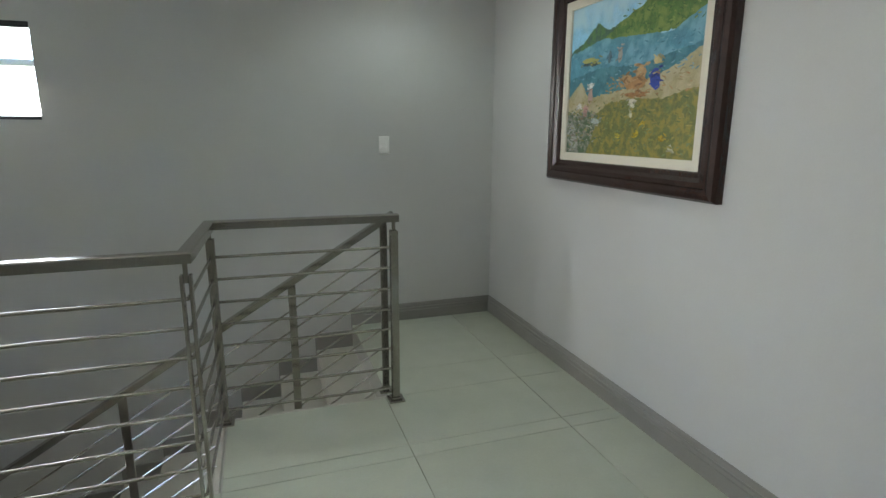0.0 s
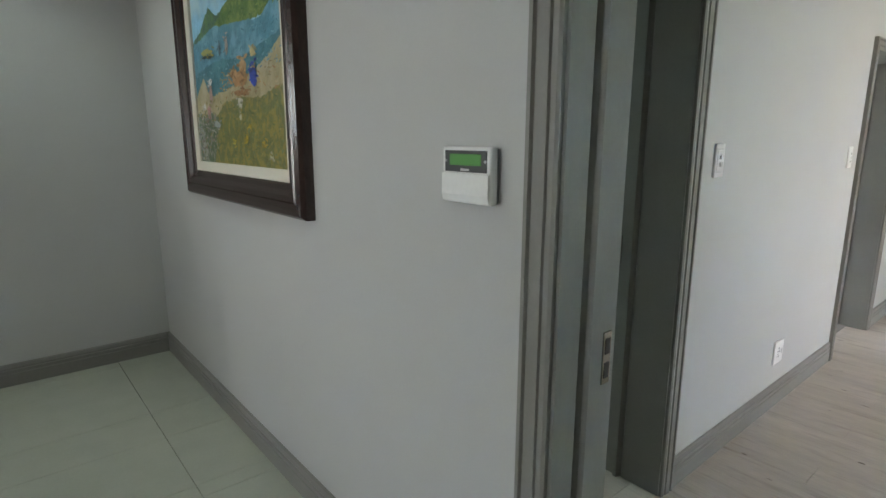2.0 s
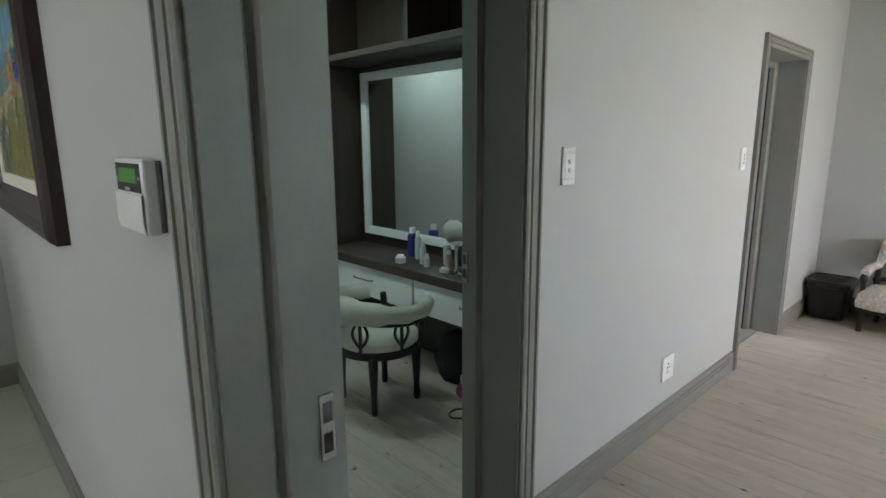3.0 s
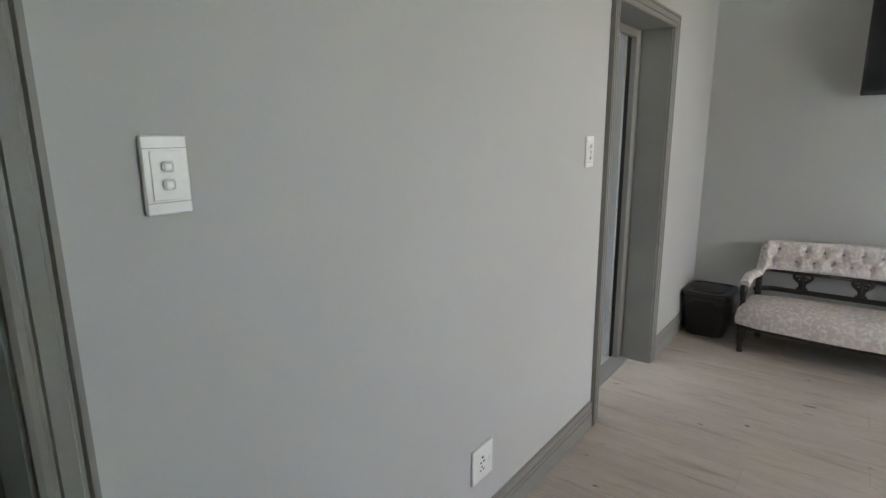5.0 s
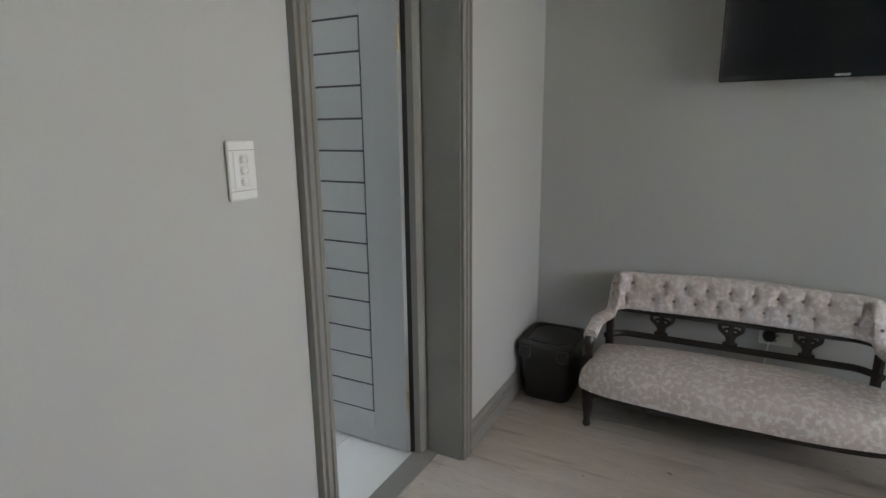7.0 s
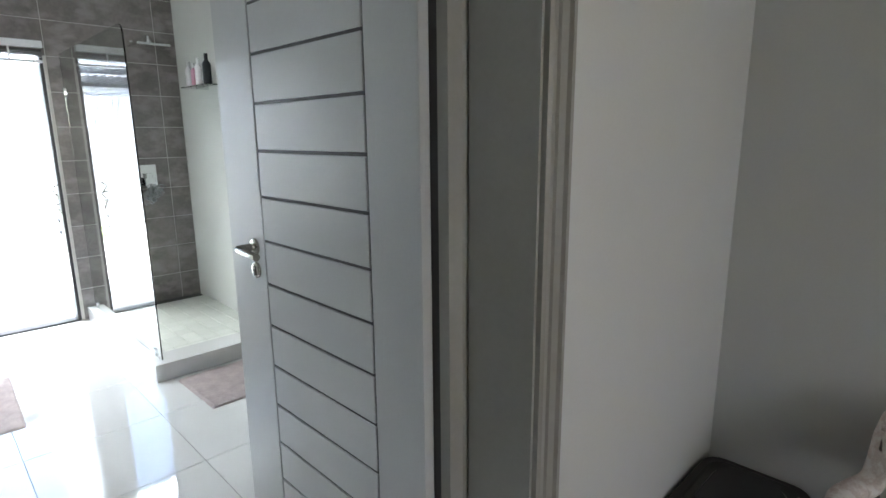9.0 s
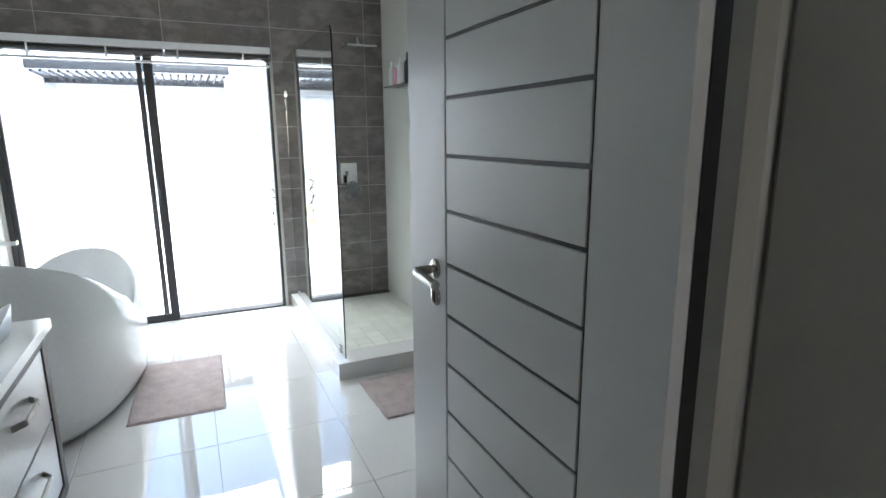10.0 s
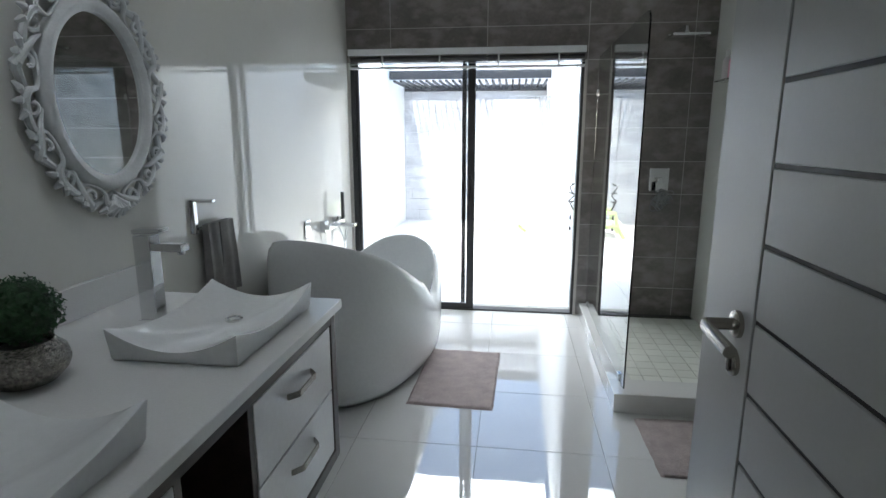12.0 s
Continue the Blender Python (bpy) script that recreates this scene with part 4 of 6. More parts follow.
# ---- bathroom door, standing open ----
def bathroom_door():
    t = tagged(thing("door_1", "silver-grey bathroom door with dark horizontal grooves, standing open", "door", (6.03, 0.91, 0)), kind="structure")
    x0, x1, y0, y1 = 6.008, 6.046, 0.922, 1.868
    ga, gb = 1.103, 1.632
    lines = [1.926 - 0.1348 * k for k in range(14)]
    # the face is made of stiles, rails and boards that stand proud of a dark core
    part("core", boxes((x0 + 0.005, x1 - 0.005, y0 + 0.003, y1 - 0.003, 0.012, 2.028)), DOOR_GROOVE, t)
    for side, (xa, xb) in ((0, (x0, x0 + 0.006)), (1, (x1 - 0.006, x1))):
        g = 0.0045
        part("stile", boxes((xa, xb, y0, ga - g, 0.010, 2.030), bevel=0.0015), DOOR_PAINT, t)
        part("stile", boxes((xa, xb, gb + g, y1, 0.010, 2.030), bevel=0.0015), DOOR_PAINT, t)
        part("rail", boxes((xa, xb, ga - g, gb + g, lines[0] + g, 2.030), bevel=0.0015), DOOR_PAINT, t)
        part("rail", boxes((xa, xb, ga - g, gb + g, 0.010, lines[-1] - g), bevel=0.0015), DOOR_PAINT, t)
        for a, b in zip(lines, lines[1:]):
            part("board", boxes((xa, xb, ga + g * 0.6, gb - g * 0.6, b + g, a - g), bevel=0.0015), DOOR_PAINT, t)
    part("edge", boxes((x0 + 0.0005, x1 - 0.0005, y1 - 0.004, y1 + 0.001, 0.010, 2.030)), DOOR_PAINT, t)
    part("edge", boxes((x0 + 0.0005, x1 - 0.0005, y0 - 0.001, y0 + 0.004, 0.010, 2.030)), DOOR_PAINT, t)
    hy, hz = 1.692, 1.092
    for s, xs in ((-1, x0), (1, x1)):
        bm = lathe(bmesh.new(), [(0.026, 0), (0.026, 0.008), (0.022, 0.010)], n=24)
        bm.transform(Matrix.Translation((xs, hy, hz)) @ pose(0, 0, 0, 0, 90 * s, 0))
        h = part("rose", bm, STEEL, t, smooth=True)
        pts = [(xs, hy, hz), (xs + s * 0.046, hy, hz), (xs + s * 0.058, hy - 0.004, hz), (xs + s * 0.062, hy - 0.016, hz - 0.001), (xs + s * 0.062, hy - 0.130, hz - 0.006)]
        part("lever", tube(bmesh.new(), pts, 0.0115, 16), STEEL, t, "brushed steel lever", smooth=True)
        bm = lathe(bmesh.new(), [(0.0255, 0), (0.0255, 0.007), (0.020, 0.009)], n=24)
        bm.transform(Matrix.Translation((xs, hy, hz - 0.075)) @ pose(0, 0, 0, 0, 90 * s, 0))
        esc = part("escutcheon", bm, STEEL, t, smooth=True)
        part("keyhole", boxes((xs + s * 0.0105 - 0.002, xs + s * 0.0105 + 0.0005, hy - 0.0055, hy + 0.0055, hz - 0.092, hz - 0.060), bevel=0.0008), GROOVE, esc)
    part("latch_plate", boxes((x0 + 0.008, x1 - 0.008, y1, y1 + 0.0025, 0.95, 1.14)), STEEL, t)
    for z in (0.27, 1.83):
        hg = part("hinge", boxes((x0 + 0.002, x0 + 0.004 + 0.03, y0 - 0.004, y0 + 0.0005, z - 0.05, z + 0.05)), BRASS, t)
        part("knuckle", tube(bmesh.new(), [(x0 - 0.004, y0 - 0.008, z - 0.05), (x0 - 0.004, y0 - 0.008, z + 0.05)], 0.007, 8), BRASS, hg, smooth=True)


bathroom_door()


# ---- bathroom ----
def vanity():
    x0, x1 = BX0, 4.985
    t = thing("vanity_unit", "dark oak wall-hung vanity with white lacquer drawers", "vanity", (4.6, 1.7, 0.30))
    ya, yb = 0.98, 2.40
    part("end_panel", boxes((x0, x1, yb - 0.045, yb, 0.30, 0.848), bevel=0.002), DARK_OAK, t)
    part("end_panel", boxes((x0, x1, ya, ya + 0.04, 0.30, 0.848), bevel=0.002), DARK_OAK, t)
    part("bottom_panel", boxes((x0, x1, ya + 0.04, yb - 0.045, 0.30, 0.340), bevel=0.002), DARK_OAK, t)
    part("top_rail", boxes((x0, x1, ya + 0.04, yb - 0.045, 0.808, 0.848), bevel=0.002), DARK_OAK, t)
    part("back_panel", boxes((x0, x0 + 0.02, ya + 0.04, yb - 0.045, 0.34, 0.808)), DARK_OAK, t)
    for y in (1.785, 1.50):
        part("divider", boxes((x0 + 0.02, x1 - 0.006, y - 0.012, y + 0.012, 0.34, 0.808), bevel=0.0015), DARK_OAK, t)
    for da, db in ((1.800, 2.352), (1.024, 1.486)):
        for za, zb in ((0.577, 0.803), (0.344, 0.571)):
            d = part("drawer", boxes((x0 + 0.06, x1 - 0.004, da, db, za, zb), bevel=0.002), WHITE_LACQUER, t, "white lacquer drawer front")
            hc, hz = (da + db) / 2, zb - 0.075
            bm = bmesh.new()
            path = [(hc - 0.088, 0.0), (hc - 0.060, 0.024), (hc + 0.060, 0.024), (hc + 0.088, 0.0)]
            loft(bm, [[(x1 - 0.004 + o, y, hz - 0.009), (x1 + o + 0.001, y, hz - 0.009), (x1 + o + 0.001, y, hz + 0.009), (x1 - 0.004 + o, y, hz + 0.009)] for y, o in path], cap0=True, cap1=True)
            part("handle", bm, STEEL, d, "bowed steel pull")
    c = thing("vanity_counter", "white quartz worktop with an upstand on the vanity", "worktop", (4.6, 1.7, 0.85))
    part("slab", boxes((x0, 5.003, ya - 0.01, 2.425, 0.850, 0.882), bevel=0.002), QUARTZ, c)
    part("upstand", boxes((x0, x0 + 0.018, ya - 0.01, 2.425, 0.882, 0.985), bevel=0.0015), QUARTZ, c)


vanity()


def basin(y0, y1):
    x0, x1 = 4.592, 4.938
    t = thing("vessel_basin", "white ceramic saddle-shaped vessel basin on the worktop", "basin", ((x0 + x1) / 2, (y0 + y1) / 2, 0.882), "vessel basins")
    n = 12
    cx, cy, hx, hy = (x0 + x1) / 2, (y0 + y1) / 2, (x1 - x0) / 2, (y1 - y0) / 2

    def edge():
        for side in range(4):
            for k in range(n):
                u = -1 + 2 * k / n
                yield {0: (u, -1), 1: (1, u), 2: (-u, 1), 3: (-1, -u)}[side] + (u,)

    def ring(scale, zf):
        return [(cx + a * hx * scale, cy + b * hy * scale, zf(a, b, u)) for a, b, u in edge()]

    def rim(a, b, u):
        return 0.925 + 0.043 * u * u if abs(b) < 0.999 or abs(a) > 0.999 and abs(b) > 0.999 else 0.915 + 0.053 * u * u

    rings = [ring(0.945, lambda a, b, u: 0.8825), ring(0.968, lambda a, b, u: 0.892), ring(1.0, lambda a, b, u: rim(a, b, u) - 0.004), ring(1.0, rim)]
    rings += [ring(0.97, lambda a, b, u: rim(a, b, u) - 0.001)]
    for s, f in ((0.90, 0.86), (0.75, 0.60), (0.55, 0.32), (0.35, 0.13), (0.15, 0.03), (0.08, 0.01)):
        rings.append(ring(s, lambda a, b, u, f=f: 0.893 + (rim(a, b, u) - 0.893) * f))
    bm = loft(bmesh.new(), rings, cap0=True, cap1=True)
    part("bowl", bm, ACRYLIC, t, smooth=True)
    part("drain", lathe(bmesh.new(), [(0.026, 0.0), (0.026, 0.006), (0.020, 0.009), (0.017, 0.006), (0.004, 0.0065)], (cx, cy + 0.06, 0.8935), 20), CHROME, t, "chrome pop-up drain", smooth=True)


basin(1.822, 2.318)
basin(1.00, 1.500)


def tall_mixer(y):
    t = thing("basin_mixer", "tall square chrome basin mixer on the worktop", "tap", (4.495, y, 0.882), "basin mixers")
    x = 4.495
    part("column", boxes((x - 0.027, x + 0.027, y - 0.025, y + 0.025, 0.884, 1.145), bevel=0.002), CHROME, t)
    part("base", boxes((x - 0.031, x + 0.031, y - 0.029, y + 0.029, 0.882, 0.886)), CHROME, t)
    part("spout", boxes((x + 0.02, x + 0.125, y - 0.022, y + 0.022, 1.098, 1.122), bevel=0.002), CHROME, t)
    part("aerator", lathe(bmesh.new(), [(0.011, 1.088), (0.011, 1.099)], (x + 0.110, y, 0), 14), CHROME, t, smooth=True)
    bm = boxes((-0.028, 0.062, -0.0255, 0.0255, 0, 0.014), bevel=0.002)
    bm.transform(Matrix.Translation((x, y, 1.151)) @ pose(0, 0, 0, 0, -4, 0))
    part("lever", bm, CHROME, t)


tall_mixer(2.145)
tall_mixer(1.30)


def mirror():
    cy, cz, ry, rz = 2.318, 1.560, 0.196, 0.257
    t = thing("oval_mirror", "oval wall mirror in a white carved scrollwork frame", "mirror", (BX0, cy, 1.15))
    X = BX0

    def oval(k, n, s, dx, add=0.0):
        a = 2 * math.pi * k / n
        return (X + dx, cy + (ry * s + add) * math.cos(a), cz + (rz * s + add) * math.sin(a))

    bm = bmesh.new()
    loft(bm, [[oval(k, 64, 1.0, 0.012) for k in range(64)], [oval(k, 64, 1.0, 0.016) for k in range(64)]], cap0=True, cap1=True)
    part("glass", bm, MIRROR, t, "silvered mirror glass")
    bm = bmesh.new()
    prof = [(-0.004, 0.010), (-0.004, 0.026), (0.008, 0.036), (0.022, 0.038), (0.036, 0.030), (0.042, 0.020), (0.042, 0.004)]
    loft(bm, [[oval(k, 64, 1.0, d, p) for k in range(64)] for p, d in prof])
    part("inner_frame", bm, WHITE_CARVED, t, smooth=True)

    def polar(a, r):
        return cy + (ry + r) * math.cos(a), cz + (rz + r) * math.sin(a)

    def vine(phase, waves, low, high, rad, lift):
        """A closed undulating stem round the frame."""
        n = waves * 16
        rings = []
        for k in range(n + 1):
            a = 2 * math.pi * k / n
            y, z = polar(a + 0.05 * math.sin(waves * a * 2 + phase), low + (high - low) * (0.5 + 0.5 * math.sin(waves * a + phase)))
            rings.append((X + lift + 0.006 * math.cos(waves * a + phase), y, z))
        return tube(bmesh.new(), rings, rad, 8, radii=[rad * (0.8 + 0.35 * math.sin(waves * 2 * math.pi * k / n + phase)) for k in range(n + 1)])

    def curl(a, r0, size, hand):
        """A small volute that winds in on itself."""
        cy0, cz0 = polar(a, r0)
        pts, radii = [], []
        for k in range(15):
            f = k / 14
            w = a + hand * (0.6 + 4.6 * f)
            q = size * (1 - 0.75 * f)
            pts.append((X + 0.018 + 0.012 * f, cy0 + q * math.cos(w), cz0 + q * math.sin(w)))
            radii.append(0.0085 * (1 - 0.35 * f))
        return tube(bmesh.new(), pts, 0.008, 7, radii=radii)

    part("vine", vine(0.0, 9, 0.046, 0.112, 0.0125, 0.018), WHITE_CARVED, t, smooth=True)
    part("vine", vine(math.pi, 9, 0.044, 0.100, 0.0105, 0.022), WHITE_CARVED, t, smooth=True)
    for i in range(18):
        a = 2 * math.pi * (i + 0.25) / 18
        part("volute", curl(a + 0.05, 0.078, 0.026, 1 if i % 2 else -1), WHITE_CARVED, t, smooth=True)
        for da, ln in ((-0.09, 0.034), (0.0, 0.044), (0.09, 0.032)):
            y0, z0 = polar(a + da * 0.4, 0.088)
            y1, z1 = polar(a + da, 0.090 + ln * 0.6)
            y2, z2 = polar(a + da * 1.5, 0.090 + ln * (0.9 if i % 2 else 0.65))
            part("acanthus_leaf", tube(bmesh.new(), [(X + 0.018, y0, z0), (X + 0.026, y1, z1), (X + 0.016, y2, z2)], 0.01, 7, radii=[0.006, 0.0115, 0.005]), WHITE_CARVED, t, smooth=True)
    # crest above and pendant below
    for sgn in (1, -1):
        zc = cz + sgn * (rz + 0.085)
        for k in range(5):
            a = radians(-56 + 28 * k)
            pts = [(X + 0.018, cy, zc - sgn * 0.02), (X + 0.034, cy + 0.030 * math.sin(a), zc + sgn * 0.018 * math.cos(a)), (X + 0.022, cy + 0.060 * math.sin(a), zc + sgn * 0.048 * math.cos(a))]
            part("shell_lobe", tube(bmesh.new(), pts, 0.01, 8, radii=[0.008, 0.016, 0.009]), WHITE_CARVED, t, smooth=True)


mirror()


def plant():
    c = Vector((4.500, 1.690, 0.882))
    t = thing("potted_topiary", "clipped green topiary ball in a hammered silver bowl", "plant", c)
    prof = [(0.045, 0.0), (0.060, 0.006), (0.083, 0.030), (0.091, 0.052), (0.084, 0.078), (0.066, 0.096), (0.062, 0.102), (0.056, 0.100), (0.058, 0.088), (0.02, 0.085)]
    bm = lathe(bmesh.new(), prof, c, 56)
    bmesh.ops.subdivide_edges(bm, edges=[e for e in bm.edges if abs((e.verts[0].co - e.verts[1].co).z) > 0.004], cuts=3, use_grid_fill=True)
    for v in bm.verts:
        d = v.co - c
        if 0.008 < d.z < 0.095:
            cell = noise.voronoi(Vector((math.atan2(d.y, d.x) * 0.085, d.z, 0.3)) * 110)[0][0]
            v.co.xy -= Vector((d.x, d.y)).normalized() * 0.0035 * max(0, 0.6 - cell) * 2
    part("pot", bm, HAMMERED, t, "hammered silver bowl", smooth=True)
    part("soil", lathe(bmesh.new(), [(0.055, 0.084), (0.05, 0.09)], c, 20), GROOVE, t)
    rng = random.Random(7)
    centre = c + Vector((0, 0, 0.168))
    verts, faces = [], []
    for _ in range(3600):
        d = Vector((rng.gauss(0, 1), rng.gauss(0, 1), rng.gauss(0, 1))).normalized()
        if d.z < -0.75:
            continue
        lump = 1 + 0.13 * noise.noise(d * 4)
        r = 0.086 * lump * rng.uniform(0.72, 1.02)
        p = centre + Vector((d.x, d.y, d.z * 0.92)) * r
        u = d.orthogonal().normalized()
        u = (Matrix.Rotation(rng.uniform(0, 6.28), 3, d) @ u + d * rng.uniform(0.1, 0.9)).normalized()
        w = u.cross(d + Vector((0.01, 0, 0))).normalized()
        s = rng.uniform(0.005, 0.0095)
        i = len(verts)
        verts += [p - u * s, p + w * s * 0.5, p + u * s, p - w * s * 0.5]
        faces.append((i, i + 1, i + 2, i + 3))
    me = bpy.data.meshes.new("foliage")
    me.from_pydata([tuple(v) for v in verts], [], faces)
    me.materials.append(LEAF)
    ob = new("foliage", me)
    ob.parent = t
    ob.matrix_parent_inverse = Matrix.Translation(c).inverted()
    tagged(ob, "dense small green leaves", kind="stuff")
    bm = bmesh.new()
    bmesh.ops.create_icosphere(bm, subdivisions=3, radius=0.068, matrix=Matrix.Translation(centre))
    part("core", bm, LEAF, t, smooth=True)


plant()


def towel_hook():
    t = thing("towel_hook", "square bent chrome towel hook on the wall", "towel hook", (BX0, 2.80, 1.05))
    y = 2.775
    part("plate", boxes((BX0, BX0 + 0.006, y - 0.022, y + 0.022, 1.035, 1.175), bevel=0.001), CHROME, t)
    part("arm", boxes((BX0 + 0.004, BX0 + 0.02, y - 0.012, y + 0.012, 1.03, 1.172), bevel=0.001), CHROME, t)
    part("arm", boxes((BX0 + 0.004, BX0 + 0.105, y - 0.012, y + 0.012, 1.168, 1.180), bevel=0.001), CHROME, t)
    part("ring_bar", boxes((BX0 + 0.008, BX0 + 0.020, y, y + 0.255, 1.046, 1.060), bevel=0.001), CHROME, t)
    w = thing("hand_towel", "folded grey hand towel hanging on the hook", "towel", (BX0 + 0.02, 2.93, 0.73))
    for (ya, yb, zb, off) in ((2.80, 2.92, 0.725, 0.004), (2.90, 3.03, 0.735, 0.010)):
        bm = bmesh.new()
        n, m = 14, 12
        rings = []
        for j in range(m + 1):
            f = j / m
            z = 1.066 - (1.066 - zb) * f
            front, back = [], []
            for k in range(n + 1):
                u = k / n
                y = ya + (yb - ya) * (u - 0.5) * (0.82 + 0.18 * f) + (yb - ya) * 0.5
                fold = 0.010 * math.sin(u * 9 + off * 400) * (0.3 + f) + 0.006 * noise.noise((y * 20, z * 5, off))
                front.append((BX0 + 0.040 + off + fold + 0.012 * f, y, z))
                back.append((BX0 + 0.018 + off * 0.4 + fold * 0.4, y, z))
            rings.append(front + back[::-1])
        loft(bm, rings, cap0=True, cap1=True)
        part("fold", bm, TOWEL, w, smooth=True)


towel_hook()


def bathtub():
    cx, cy = 4.685, 3.90
    t = thing("bathtub", "white egg-shaped freestanding bathtub with raised ends", "bathtub", (cx, cy, 0))
    n = 84
    turned = Matrix.Rotation(radians(-10), 3, "Z")

    def rim(v):
        """Height of the rim from the near end (v = -1) over its low side to the far end (v = 1)."""
        v0 = 0.22
        if v < v0:
            return 0.455 + 0.485 * math.sin((v0 - v) / (1 + v0) * math.pi / 2) ** 1.15
        return 0.455 + 0.275 * ((v - v0) / (1 - v0)) ** 1.2

    def shape(a, hx, hy, p):
        c, s = math.cos(a), math.sin(a)
        r = (abs(c / hx) ** p + abs(s / hy) ** p) ** (-1 / p)
        return c * r, s * r

    rings = []
    prof = [(0.0, 0.80), (0.012, 0.86), (0.06, 0.925), (0.16, 0.98), (0.30, 1.0), (0.48, 1.01), (0.66, 1.01), (0.82, 1.0), (0.92, 0.98), (0.975, 0.955), (1.0, 0.925), (0.992, 0.905), (0.95, 0.885), (0.80, 0.865), (0.55, 0.82), (0.34, 0.72), (0.24, 0.55), (0.21, 0.25), (0.205, 0.05)]
    for f, s in prof:
        ring = []
        for k in range(n):
            a = 2 * math.pi * k / n
            x, y = shape(a, 0.405 * s, 0.765 * s, 2.3)
            lean = 0.05 * f * f * min(0.0, math.sin(a))
            v = max(-1, min(1, y / (0.765 * s)))
            height = f * (rim(v) - 0.12 * max(0.0, -v) ** 0.7 * (x / (0.405 * s)) ** 2)
            ring.append(Vector((cx, cy, height)) + turned @ Vector((x, y + lean, 0)))
        rings.append(ring)
    part("shell", loft(bmesh.new(), rings, cap0=True, cap1=True), ACRYLIC, t, smooth=True)
    part("drain", lathe(bmesh.new(), [(0.03, 0.0), (0.03, 0.006), (0.01, 0.008)], (cx, cy, 0.122), 18), CHROME, t, smooth=True)


bathtub()


def bath_filler():
    t = thing("bath_mixer", "chrome wall-mounted bath mixer with a hand shower", "tap", (BX0, 4.5, 0.85))
    part("valve_body", boxes((BX0 + 0.035, BX0 + 0.075, 4.28, 4.62, 0.795, 0.835), bevel=0.002), CHROME, t)
    for y in (4.32, 4.58):
        part("wall_stub", boxes((BX0, BX0 + 0.04, y - 0.03, y + 0.03, 0.775, 0.855), bevel=0.002), CHROME, t)
    part("spout", boxes((BX0 + 0.07, BX0 + 0.21, 4.43, 4.475, 0.80, 0.825), bevel=0.002), CHROME, t)
    part("plate", boxes((BX0, BX0 + 0.01, 4.00, 4.09, 0.79, 0.90), bevel=0.001), CHROME, t)
    part("lever", boxes((BX0 + 0.045, BX0 + 0.060, 4.60, 4.70, 0.835, 0.85), bevel=0.001), CHROME, t)
    part("hand_shower", boxes((BX0 + 0.055, BX0 + 0.078, 4.60, 4.622, 0.835, 1.035), bevel=0.002), BLACK_ALU, t, "slim dark hand shower")
    part("hose", tube(bmesh.new(), [(BX0 + 0.06, 4.50, 0.80), (BX0 + 0.09, 4.53, 0.70), (BX0 + 0.07, 4.62, 0.58), (BX0 + 0.05, 4.70, 0.64), (BX0 + 0.06, 4.72, 0.80)], 0.006, 8), CHROME, t, smooth=True)


bath_filler()


def bath_mat(x0, x1, y0, y1, turn):
    t = thing("bath_mat", "dusty pink cotton bath mat on the polished floor", "bath mat", ((x0 + x1) / 2, (y0 + y1) / 2, 0), "bath mats")
    bm = bmesh.new()
    nx, ny = 44, 56
    c = Vector(((x0 + x1) / 2, (y0 + y1) / 2, 0))
    rows = []
    for j in range(ny + 1):
        row = []
        for i in range(nx + 1):
            p = Vector((x0 + (x1 - x0) * i / nx, y0 + (y1 - y0) * j / ny, 0))
            edge = min(i, nx - i, j, ny - j)
            p.z = 0.001 if edge == 0 else 0.011 + 0.0035 * noise.noise(p * 90) + 0.003 * noise.noise(p * 11)
            if edge == 0:
                p += Vector((noise.noise(p * 30), noise.noise(p * 30 + Vector((9, 0, 0))), 0)) * 0.004
            row.append(c + Matrix.Rotation(turn, 3, "Z") @ (p - c))
        rows.append(row)
    loft(bm, rows, closed=False)
    part("mat_surface", bm, MAT_PILE, t, smooth=True)


bath_mat(5.045, 5.520, 3.36, 4.16, radians(-1.5))
bath_mat(6.245, 6.86, 2.87, 3.37, radians(1))


